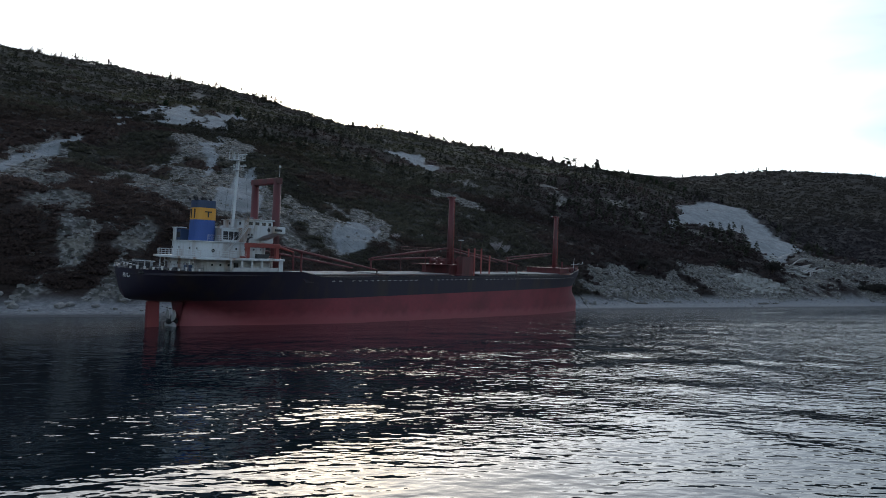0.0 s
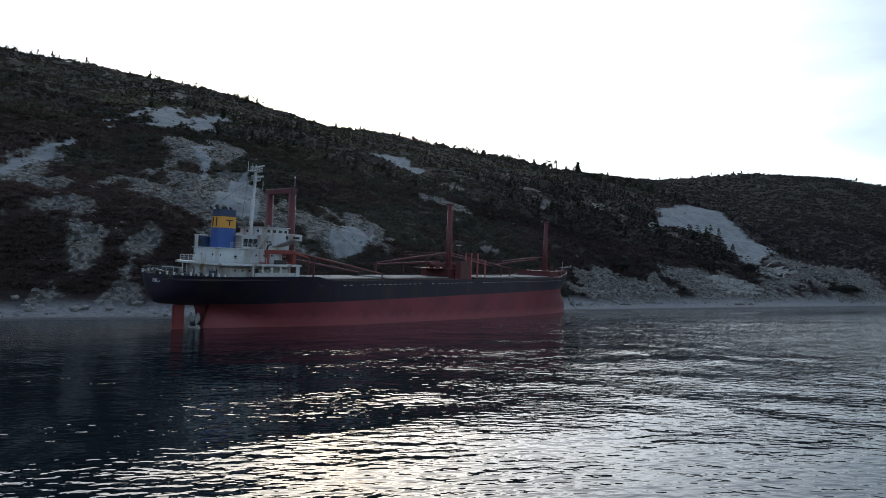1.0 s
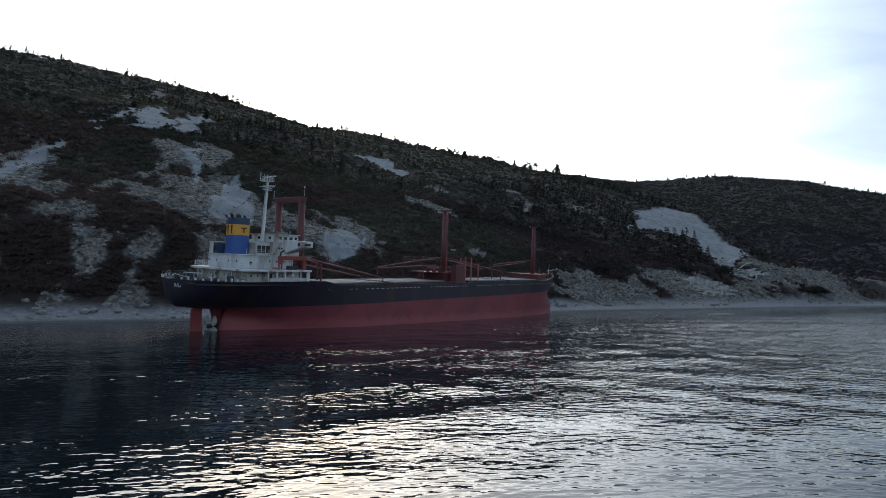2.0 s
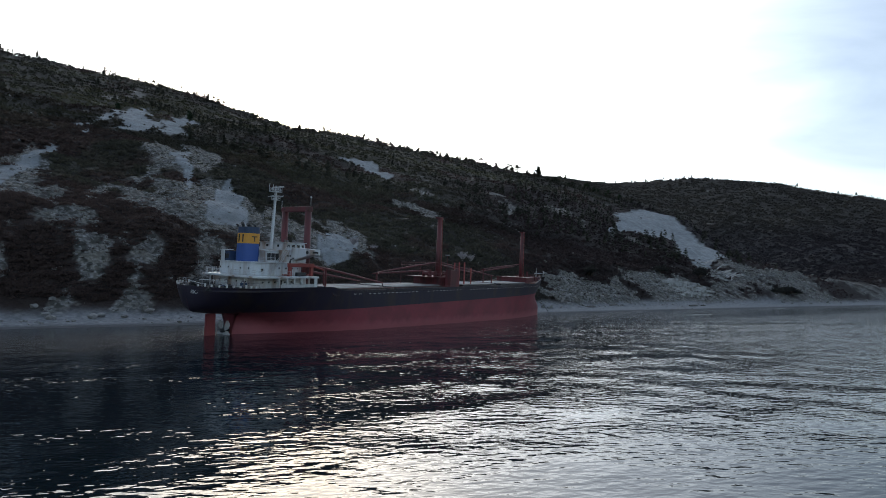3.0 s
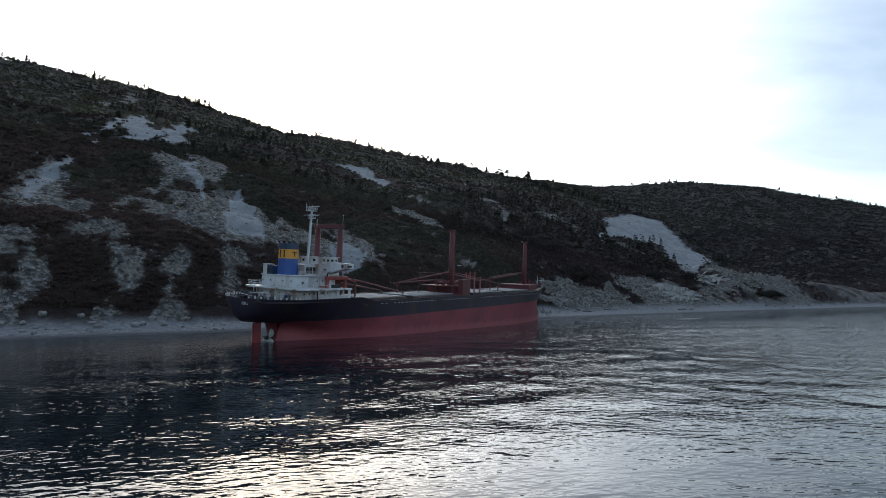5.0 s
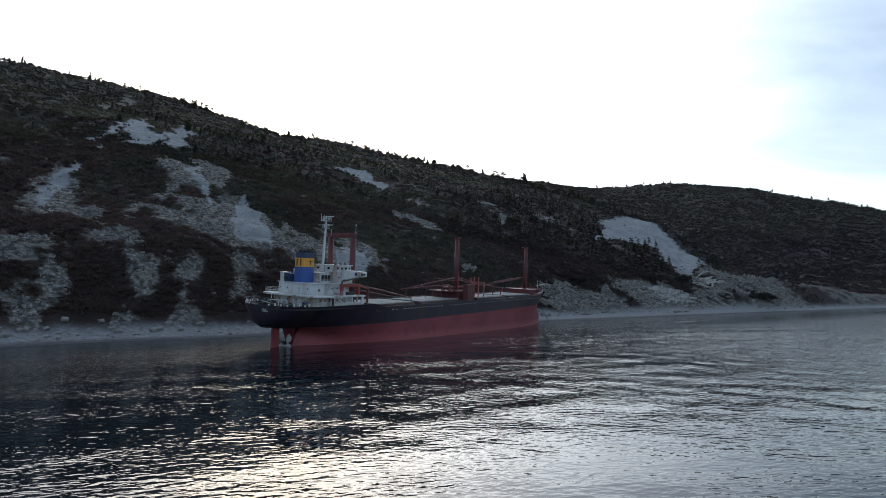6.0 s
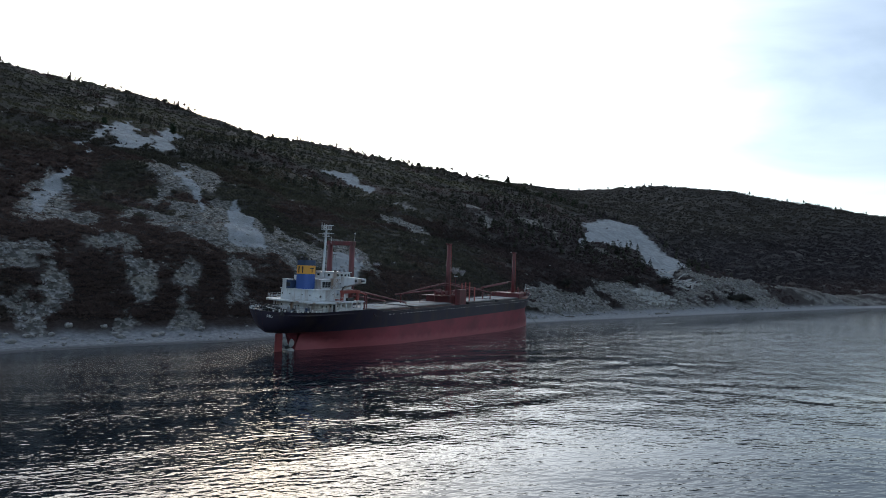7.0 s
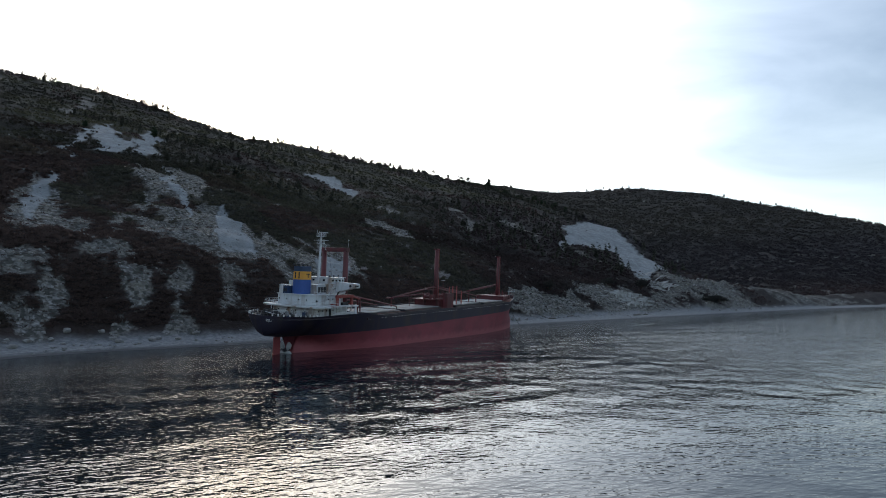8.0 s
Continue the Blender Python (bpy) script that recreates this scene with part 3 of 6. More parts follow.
def build_ground():
    ang = np.radians(np.concatenate([np.linspace(-110, -56, 40), np.linspace(-55.5, 64, 470), np.linspace(65, 110, 35)]))
    rad = np.concatenate([np.geomspace(75, 108, 18), np.geomspace(109, 440, 290), np.geomspace(446, 3400, 120)])
    a, r = np.meshgrid(ang, rad, indexing="ij")
    x, y = (-18 + r * np.sin(a)).ravel(), (-22 + r * np.cos(a)).ravel()
    z, d = land(x, y)
    ob = grid_mesh("ground", np.stack([x, y, z], 1), len(ang), len(rad), M_LAND)
    colour_layer(ob.data, "cover", np.stack(cover(x, y, d), 1))
    # bare soil takes the plant tint, dimmed to match the leaves' self-shading
    colour_layer(ob.data, "shaded_tint", 0.47 * plant_tint(x, y, d, np.random.RandomState(3)))
    return tagged(ob, "steep coastal hillside of pale scree above a pebble beach", "hillside", kind="structure")

def build_scrub():
    # low scrub near the shore, thicker growth further up, woods along the ridges
    x, y, rs = scatter(72000, 105, 420, -54, 60, 11)
    z, d = land(x, y)
    sm, br, be = cover(x, y, d)
    wide = 2 + beach_width(x)
    open_ = np.where(sm > 0.5, 0.03, 1 - 0.74 * br)
    keep = (d > wide + 2) & (rs.rand(len(x)) < open_) & (rs.rand(len(x)) < 0.55 + 0.45 * sstep(-0.3, 0.0, fbm(x, y, 30, 4)))
    size = rs.uniform(0.6, 1.65, len(x)) * (0.8 + 0.5 * sstep(150, 400, np.hypot(x + 18, y + 22))) * np.where(br > 0.4, 0.45, 1.0)
    size *= np.where(sm > 0.5, 0.35, 1.0) * np.where(np.hypot(x + 18, y + 22) < 250, 1.22, 1.0)
    size = np.minimum(size, 1.0 + 0.2 * np.maximum(d - wide, 0))
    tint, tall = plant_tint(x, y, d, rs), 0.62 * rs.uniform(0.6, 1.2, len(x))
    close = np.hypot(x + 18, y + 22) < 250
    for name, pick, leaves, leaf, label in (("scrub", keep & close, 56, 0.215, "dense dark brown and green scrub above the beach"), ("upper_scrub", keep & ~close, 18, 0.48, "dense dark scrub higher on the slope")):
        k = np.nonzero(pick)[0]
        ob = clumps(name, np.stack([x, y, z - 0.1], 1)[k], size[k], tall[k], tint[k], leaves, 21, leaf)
        tagged(ob, label, "scrub", kind="stuff")
    x, y, rs = scatter(40000, 380, 1520, -54, 58, 12)
    z, d = land(x, y)
    sm, br, be = cover(x, y, d)
    e, es, _ = to_line(x, y, CREST)
    keep = (d > beach_width(x) + 5) & (rs.rand(len(x)) < np.where(sm > 0.5, 0.012, np.where(br > 0.4, 0.3, 1.0))) & ((es < 0) | (e < 25))
    size = rs.uniform(1.0, 2.3, len(x)) * (0.9 + 0.5 * sstep(450, 1200, np.hypot(x, y))) * np.where(br > 0.4, 0.5, np.where(sm > 0.5, 0.5, 1.0))
    size = np.minimum(size, 0.7 + 0.1 * np.maximum(d - beach_width(x), 0))
    tall = rs.uniform(0.5, 0.85, len(x)) + 0.9 * (rs.rand(len(x)) < 0.12)
    k = np.nonzero(keep)[0]
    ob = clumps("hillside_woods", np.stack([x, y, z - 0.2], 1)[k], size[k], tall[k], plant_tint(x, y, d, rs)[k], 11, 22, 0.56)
    tagged(ob, "dark green woods and thicket covering the upper slopes", "woods", kind="stuff")
    x, y, rs = scatter(54000, 400, 2420, 8, 62, 14)
    z, d = land(x, y)
    e, es, _ = to_line(x, y, CREST)
    ef, fs, _ = to_line(x, y, FARCREST)
    k = np.nonzero((d > 52) & (es > 0) & ((fs < 0) | (ef < 20)))[0]
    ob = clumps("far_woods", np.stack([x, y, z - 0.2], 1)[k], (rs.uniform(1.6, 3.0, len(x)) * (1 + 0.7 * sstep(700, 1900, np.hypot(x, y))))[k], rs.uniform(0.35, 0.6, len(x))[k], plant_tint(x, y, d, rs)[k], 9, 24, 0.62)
    tagged(ob, "dark dense woods on the far hill", "woods", kind="stuff")
    # the ragged edge of the woods against the sky
    pts, rs = [], np.random.RandomState(31)
    for line, step in ((CREST[1:17], 2.6), (FARCREST[1:12], 4.6)):
        for p, q in zip(line[:-1], line[1:]):
            m_ = int(np.hypot(q[0] - p[0], q[1] - p[1]) / step)
            t = rs.rand(m_, 1)
            pts.append(p[None, :2] * (1 - t) + q[None, :2] * t + rs.normal(size=(m_, 2)) * (5, 5))
    pts = np.concatenate(pts)
    z, d = land(pts[:, 0], pts[:, 1])
    size = rs.uniform(1.3, 3.0, len(pts)) * (0.8 + 0.5 * sstep(500, 1100, np.hypot(pts[:, 0], pts[:, 1])))
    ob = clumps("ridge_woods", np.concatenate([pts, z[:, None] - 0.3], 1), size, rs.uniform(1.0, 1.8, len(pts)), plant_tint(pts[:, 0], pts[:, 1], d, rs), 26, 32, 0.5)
    tagged(ob, "ragged line of low growth along the ridge", "woods", kind="stuff")
    # young conifers: a close row on the high ridge, scattered on the slopes below it
    e = []
    for line, step, spread in ((CREST[2:8], 5.2, 7.0), (CREST[8:17], 13.0, 8.0), (FARCREST[1:12], 5.5, 12.0)):
        for p, q in zip(line[:-1], line[1:]):
            m_ = int(np.hypot(q[0] - p[0], q[1] - p[1]) / step)
            t = rs.rand(m_, 1)
            e.append(p[None, :2] * (1 - t) + q[None, :2] * t + rs.normal(size=(m_, 2)) * spread)
    x, y, rs2 = scatter(4200, 420, 1450, -40, 42, 15)
    z, d = land(x, y)
    sm, br, be = cover(x, y, d)
    c, cs, _ = to_line(x, y, CREST)
    thick = fbm(x, y, 120, 3) + 0.35 * sstep(40, 200, x) + 0.25 * (1 - sstep(60, 260, c))
    k = (d > 60) & (cs < 0) & (sm < 0.5) & (br < 0.4) & (rs2.rand(len(x)) < sstep(0.0, 0.5, thick))
    crest = sum(len(p) for p in e)
    e.append(np.stack([x, y], 1)[k])
    e = np.concatenate(e)
    z, d = land(e[:, 0], e[:, 1])
    tall = 4.0 + 8.5 * rs.rand(len(e)) ** 1.4 * np.where(np.arange(len(e)) < crest, 1 + 0.9 * (e[:, 0] < -120), 0.75)
    tint = np.array([0.050, 0.053, 0.041]) * rs.uniform(0.85, 1.15, (len(e), 1))
    conifers("hillside_conifers", np.concatenate([e, z[:, None] - 0.4], 1), tall, tint, 34)

def conifers(name, place, tall, tint, seed, sprays=40):
    """Many small pines in one mesh: tapering, uneven tiers of needle sprays."""
    rs = np.random.RandomState(seed)
    n = len(place)
    h = rs.rand(n, sprays) ** 0.8
    a = rs.uniform(0, 6.2832, (n, sprays))
    wide = tall[:, None] * rs.uniform(0.17, 0.30, (n, 1)) * (1.03 - h) ** rs.uniform(0.55, 1.1, (n, 1))
    r = wide * rs.uniform(0.35, 1.15, (n, sprays))
    c = np.stack([r * np.cos(a), r * np.sin(a), tall[:, None] * (0.08 + 0.92 * h)], -1) + place[:, None, :]
    out = np.stack([np.cos(a), np.sin(a), rs.uniform(-0.25, 0.5, a.shape)], -1)
    side = np.stack([-np.sin(a), np.cos(a), rs.uniform(-0.4, 0.4, a.shape)], -1)
    up = np.cross(out, side) * 0.5 + rs.normal(size=out.shape) * 0.3
    s = (tall[:, None] * 0.125 * rs.uniform(0.6, 1.3, a.shape) * (1.15 - 0.6 * h))[..., None]
    co = np.stack([c - out * s * 0.8, c + side * s * 0.9 + up * s * 0.6, c + out * s * 1.3, c - side * s * 0.9 - up * s * 0.4], 2).reshape(-1, 3)
    ob = quads_mesh(name, co, np.arange(len(co)).reshape(-1, 4), M_LEAF)
    colour_layer(ob.data, "tint", np.repeat(tint, sprays * 4, 0))
    return tagged(ob, "small dark conifers along the ridge and on the upper slopes", "woods", kind="stuff")

def build_rubble():
    x, y, rs = scatter(60000, 105, 560, -54, 58, 41)
    z, d = land(x, y)
    sm, br, be = cover(x, y, d)
    keep = (d > 1.5) & (rs.rand(len(x)) < np.where(be > 0.5, 0.16, np.where(br > 0.4, 0.75, np.where(sm > 0.5, 0.13, 0.02))))
    k = np.nonzero(keep)[0]
    s = 0.15 + 0.45 * rs.rand(len(k)) ** 2.6 * (1 + 0.6 * (be[k] < 0.5) + 0.3 * (be[k] < 0.5) * (x[k] > 40))
    cube = np.array([(i, j, h) for i in (-1, 1) for j in (-1, 1) for h in (-1, 1)], float) * 0.62
    v = cube[None] * rs.uniform(0.55, 1.35, (len(k), 8, 3)) * (1.0, 1.0, 0.75)
    t = rs.uniform(0, 6.28, len(k))
    c, w = np.cos(t)[:, None], np.sin(t)[:, None]
    v = np.stack([v[..., 0] * c - v[..., 1] * w, v[..., 0] * w + v[..., 1] * c, v[..., 2]], -1) * s[:, None, None]
    v += np.stack([x[k], y[k], z[k] + s * 0.2], 1)[:, None]
    q = np.array([(0, 1, 3, 2), (4, 6, 7, 5), (0, 4, 5, 1), (2, 3, 7, 6), (0, 2, 6, 4), (1, 5, 7, 3)])
    f = (q[None] + 8 * np.arange(len(k))[:, None, None]).reshape(-1, 4)
    ob = quads_mesh("loose_stones", v.reshape(-1, 3), f, M_STONE)
    tagged(ob, "loose pale stones on the scree and beach", "stones", kind="stuff")

def build_bank_stones():
    """Angular blocks fallen from the low cliff above the beach."""
    x, y, rs = scatter(46000, 230, 620, 14, 46, 43)
    z, d = land(x, y)
    sm, br, be = cover(x, y, d)
    keep = (d > beach_width(x) - 4) & (d < 75) & (br + be > 0.45) & (rs.rand(len(x)) < np.where(be > 0.5, 0.12, 0.6))
    k = np.nonzero(keep)[0]
    s = (0.2 + 0.7 * rs.rand(len(k)) ** 2.4) * np.where(x[k] < 112, 1.25, 0.95 + 0.5 * sstep(200, 300, x[k]))
    v = np.array([(i, j, h) for i in (-1, 1) for j in (-1, 1) for h in (-1, 1)], float)[None] * 0.62 * rs.uniform(0.5, 1.3, (len(k), 8, 3)) * (1.2, 0.9, 0.7)
    t = rs.uniform(0, 6.28, len(k))
    c, w = np.cos(t)[:, None], np.sin(t)[:, None]
    v = np.stack([v[..., 0] * c - v[..., 1] * w, v[..., 0] * w + v[..., 1] * c, v[..., 2] + 0.3 * v[..., 0]], -1) * s[:, None, None]
    v += np.stack([x[k], y[k], z[k] + s * 0.25], 1)[:, None]
    q = np.array([(0, 1, 3, 2), (4, 6, 7, 5), (0, 4, 5, 1), (2, 3, 7, 6), (0, 2, 6, 4), (1, 5, 7, 3)])
    ob = quads_mesh("fallen_blocks", v.reshape(-1, 3), (q[None] + 8 * np.arange(len(k))[:, None, None]).reshape(-1, 4), M_STONE)
    tagged(ob, "angular pale blocks fallen along the low cliff", "stones", kind="stuff")

def rock_outcrop(ax, ay, bx, by, beds, step, dip, seed):
    """Tilted stone beds that step up the slope, each a ragged slab."""
    rs = np.random.RandomState(seed)
    thing = new("rock_outcrop")
    length = math.hypot(bx - ax, by - ay)
    ex, ey = (bx - ax) / length, (by - ay) / length
    base = ground_z(ax, ay)
    thing.matrix_world = Matrix.Translation((ax, ay, base))
    n = 34
    for k in range(beds):
        t0, t1 = rs.uniform(0.0, 0.22), rs.uniform(0.74, 1.0)
        t = np.linspace(t0, t1, n)
        off = k * step + 1.6 * fbm(t * length, np.full(n, 40.0 * k), 9, 4) + rs.uniform(-0.6, 0.6)
        x, y = ax + ex * t * length - ey * off, ay + ey * t * length + ex * off
        z = land(x, y, False)[0] - base + 0.25 + dip * (t - 0.5) * length * 0.25 + 0.5 * fbm(t * length, np.full(n, 7.0 * k), 6, 3)
        thick = rs.uniform(0.45, 1.0) * (1 + 0.5 * fbm(t * length, np.full(n, 90.0 + k), 5, 3))
        ends = np.sin(np.linspace(0.0, math.pi, n)) ** 0.5
        z, thick = z - 0.7 * (1 - ends), thick * (0.35 + 0.65 * ends)
        deep = step * 1.25
        lx, ly = x - ax, y - ay
        lip = 0.25 * np.abs(fbm(t * length, np.full(n, 13.0 * k), 2.5, 3))
        rows = [(lx + ey * 0.15, ly - ex * 0.15, z - 1.6), (lx, ly, z + thick * 0.35), (lx + ey * lip, ly - ex * lip, z + thick), (lx - ey * deep, ly + ex * deep, z + thick + 0.1), (lx - ey * deep, ly + ex * deep, z - 1.2)]
        co = np.stack([np.stack(r, -1) for r in rows], 1).reshape(-1, 3)
        ob = grid_mesh("rock_bed", co, n, 5, M_STRATA, smooth=False, closed=True)
        ob.parent = thing
    return tagged(thing, "layered pale stone beds tilted along the low cliff", "rock")

def water_material():
    m = bpy.data.materials.new("sea_water")
    m.use_nodes = True
    n, l = m.node_tree.nodes, m.node_tree.links
    b = n["Principled BSDF"]
    b.inputs["Base Color"].default_value = (0.002, 0.008, 0.013, 1)
    b.inputs["Roughness"].default_value = 0.015
    b.inputs["IOR"].default_value = 1.333
    co = n.new("ShaderNodeTexCoord")
    calm = n.new("ShaderNodeAttribute")
    calm.attribute_name = "ripple"
    gm, gust, gr, gx = n.new("ShaderNodeMapping"), n.new("ShaderNodeTexNoise"), n.new("ShaderNodeMapRange"), n.new("ShaderNodeMath")
    gm.inputs["Rotation"].default_value, gm.inputs["Scale"].default_value = (0, 0, radians(-12)), (0.22, 1, 1)
    gust.inputs["Scale"].default_value, gust.inputs["Detail"].default_value = 0.09, 4
    gr.inputs["From Min"].default_value, gr.inputs["From Max"].default_value = 0.32, 0.68
    gr.inputs["To Min"].default_value, gr.inputs["To Max"].default_value = 0.55, 1.45
    gx.operation = "MULTIPLY"
    l.new(co.outputs["Object"], gm.inputs["Vector"])
    l.new(gm.outputs[0], gust.inputs["Vector"])
    l.new(gust.outputs["Fac"], gr.inputs["Value"])
    l.new(gr.outputs[0], gx.inputs[0])
    both = n.new("ShaderNodeSeparateColor")
    l.new(calm.outputs["Color"], both.inputs["Color"])
    l.new(both.outputs["Red"], gx.inputs[1])
    gloss = n.new("ShaderNodeMapRange")
    gloss.inputs["To Min"].default_value, gloss.inputs["To Max"].default_value = 0.02, 0.17
    l.new(both.outputs["Green"], gloss.inputs["Value"])
    l.new(gloss.outputs[0], b.inputs["Roughness"])
    last = None
    for scale, turn, stretch, height, detail in ((0.13, -30, 0.32, 0.038, 2.0), (0.17, 60, 0.24, 0.038, 2.0), (0.48, -45, 0.5, 0.050, 1.0), (1.3, -48, 0.5, 0.086, 1.5), (1.9, 68, 0.5, 0.060, 1.5), (4.2, -20, 0.6, 0.016, 1.0)):
        mp = n.new("ShaderNodeMapping")
        mp.inputs["Rotation"].default_value, mp.inputs["Scale"].default_value = (0, 0, radians(turn)), (stretch, 1, 1)
        l.new(co.outputs["Object"], mp.inputs["Vector"])
        t = n.new("ShaderNodeTexNoise")
        t.inputs["Scale"].default_value, t.inputs["Detail"].default_value, t.inputs["Roughness"].default_value = scale, detail, 0.5
        l.new(mp.outputs[0], t.inputs["Vector"])
        bp = n.new("ShaderNodeBump")
        bp.inputs["Distance"].default_value = height
        l.new(gx.outputs[0], bp.inputs["Strength"])
        l.new(t.outputs["Fac"], bp.inputs["Height"])
        if last:
            l.new(last, bp.inputs["Normal"])
        last = bp.outputs[0]
    l.new(last, b.inputs["Normal"])
    return m

def build_water():
    def axis(a, b, step):
        out = np.geomspace(step, 4850, 64).cumsum()
        out = out[out < 4900 - max(abs(a), abs(b))]
        return np.concatenate([a - out[::-1], np.arange(a, b, step), b + out])
    xs, ys = axis(-110, 110, 0.8), axis(-50, 120, 0.62)
    x, y = np.meshgrid(xs, ys, indexing="ij")
    fade = (1 - sstep(108, 150, np.abs(x))) * (1 - sstep(110, 140, np.abs(y - 35)))
    rs = np.random.RandomState(8)
    z = np.zeros(x.shape)
    for i in range(26):
        lam = 3.2 * (4.5 ** rs.rand())
        a = radians((128 if i % 2 else 62) + rs.normal() * 20)
        z += 0.0024 * lam ** 0.9 * np.sin((x * math.cos(a) + y * math.sin(a)) * 2 * math.pi / lam + rs.rand() * 6.28) * 0.55
    for lam, a in ((5.2, 5.0), (7.4, -6.0), (6.1, 12.0)):
        z += 0.012 * sstep(-10, 50, x) * np.sin((x * math.cos(radians(a)) + y * math.sin(radians(a))) * 2 * math.pi / lam + 1.5 * fbm(x, y, 60, 2))
    d, s, _ = to_line(x, y, SHORE)
    z *= fade * sstep(0, 25, -d * s) * (0.45 + 0.55 * sstep(-45, 30, x))
    ob = grid_mesh("water", np.stack([x, y, z], -1).reshape(-1, 3), len(xs), len(ys), water_material())
    # calm in the lee of the ship and the steep shore, livelier in the open bay
    lee, bay = sstep(30, 110, -d * s), sstep(-40, 42, x)
    ruffle = ((1 - sstep(28, 80 + 40 * (1 - sstep(-60, -20, x)), -d * s)) * (1 - 0.3 * bay)).ravel()
    near_calm = 1 - 0.3 * sstep(-8, 8, y) * (1 - sstep(30, 60, y)) * (1 - sstep(-8, 12, x)) * sstep(-48, -28, x)
    ripple = np.clip(near_calm * (0.30 + 0.20 * lee + 0.14 * sstep(15, 45, y) + 0.24 * np.maximum(1 - sstep(-28, 0, y), 0.85 * (1 - sstep(-55, -30, x)))) * (1 - bay) + (0.54 + 0.12 * lee + 1.3 * lee * sstep(25, 95, x)) * bay, 0.1, 2.2).ravel()
    colour_layer(ob.data, "ripple", np.stack([ripple, ruffle, ripple], 1))
    return tagged(ob, "dark rippled sea reflecting the bright sky", "sea", kind="structure")

build_ground()
build_water()
# ------------------------------------------------------------------ the ship; x runs forward from the rudder, y to port, z up from the stern's waterline
TRIM, LIST = 1.7, 3.5          # degrees: down by the stern, leaning to starboard
ship = new("cargo_ship")
ship.matrix_world = pose(-45.277 + 1.8 * 0.7237, 96.276 - 1.8 * 0.6901, 0, 0, -TRIM, 46.7) @ pose(0, -8, 8, LIST) @ pose(0, 8, -8)
tagged(ship, "grounded cargo ship, black over weathered red, with white superstructure", "ship")
BEAM = 10.3

def hull_top(s):
    if s < 21:
        return 8.75 + 0.25 * max(0.0, (2 - s) / 11)
    if s < 25:
        t = (s - 21) / 4
        return 8.75 - 0.85 * t * t * (3 - 2 * t)
    if s < 116:
        return 7.9
    t = min((s - 116) / 6, 1)
    return 7.9 + 1.0 * t * t * (3 - 2 * t) + max(0.0, (s - 122) / 14) * 0.7

def hull_deck(s):
    return 8.15 if s < 22 else (6.9 if s < 118 else 8.3)

def hull_half(s, z):
    c = lambda v_: max(0.0, min(1.0, v_))
    if s < 60:
        deck = BEAM * max(0.0, 1 - c((9 - s) / 13.9) ** 3.2) ** 0.5
        wl_ = 0.3 + (BEAM - 0.3) * c((s - 4.3) / 27) ** 0.8 if s > 4.2 else 0.0
        k = c((s - 4.2) / 14)
        k = k * k * (3 - 2 * k)
        zk = hull_foot(s) if s <= 4.2 else 3.35 * (1 - k) - 0.8 * k
        g = c((z - zk) / max(hull_top(s) - zk, 0.1)) ** (0.45 + 0.35 * k)
        return wl_ + max(deck - wl_, 0.0) * g
    deck = BEAM * max(0.0, 1 - c((s - 102) / 34) ** 2.6) ** 0.85
    wl_ = BEAM * max(0.0, 1 - c((s - 80) / 56) ** 2.0)
    w = c((z + 3) / 11)
    return wl_ * (1 - w) + deck * w

def hull_foot(s):
    if s > 4.2:
        return -6.0
    t = (4.2 - s) / 9.1
    return 3.35 + 0.95 * t ** 1.5 + 4.3 * max(0.0, (t - 0.86) / 0.14) ** 2.2

def stem_x(s, z):
    if s < 100:
        return s
    c = lambda v_: max(0.0, min(1.0, v_)) ** 2 * (3 - 2 * max(0.0, min(1.0, v_)))
    tip = 136.2 - 2.3 * c((8.6 - z) / 5) + 4.3 * c((3.6 - z) / 5.5) if z < 7.9 else 136.1 + 0.4 * (z - 7.9)
    return 100 + (s - 100) * (tip - 100) / 36

def hull_material():
    """Bottom paint with a pale fouled belt above the water, worn in upright runs."""
    m = mat("red_bottom_paint", (0.215, 0.039, 0.053), 0.65, scale=0.12, fine=1.6, bump=0.02, second=(0.150, 0.032, 0.042), amount=0.6, grain=0.28)
    n, l = m.node_tree.nodes, m.node_tree.links
    b = n["Principled BSDF"]
    base = b.inputs["Base Color"].links[0].from_socket
    co = n.new("ShaderNodeTexCoord")
    xyz = n.new("ShaderNodeSeparateXYZ")
    l.new(co.outputs["Object"], xyz.inputs[0])
    up = n.new("ShaderNodeMath")
    up.operation = "MULTIPLY_ADD"
    up.inputs[1].default_value = 0.0297
    l.new(xyz.outputs["X"], up.inputs[0])
    l.new(xyz.outputs["Z"], up.inputs[2])
    no = n.new("ShaderNodeTexNoise")
    no.inputs["Scale"].default_value, no.inputs["Detail"].default_value = 0.5, 6
    l.new(co.outputs["Object"], no.inputs["Vector"])
    ad = n.new("ShaderNodeMath")
    ad.operation = "MULTIPLY_ADD"
    ad.inputs[1].default_value = -2.2
    l.new(no.outputs["Fac"], ad.inputs[0])
    l.new(up.outputs[0], ad.inputs[2])
    r = n.new("ShaderNodeMapRange")
    for key, val in (("From Min", 1.3), ("From Max", -0.1), ("To Min", 0.0), ("To Max", 0.75)):
        r.inputs[key].default_value = val
    l.new(ad.outputs[0], r.inputs["Value"])
    x = n.new("ShaderNodeMix")
    x.data_type = "RGBA"
    x.inputs["B"].default_value = (0.30, 0.080, 0.092, 1)
    l.new(r.outputs[0], x.inputs["Factor"])
    l.new(base, x.inputs["A"])
    l.new(x.outputs["Result"], b.inputs["Base Color"])
    return m

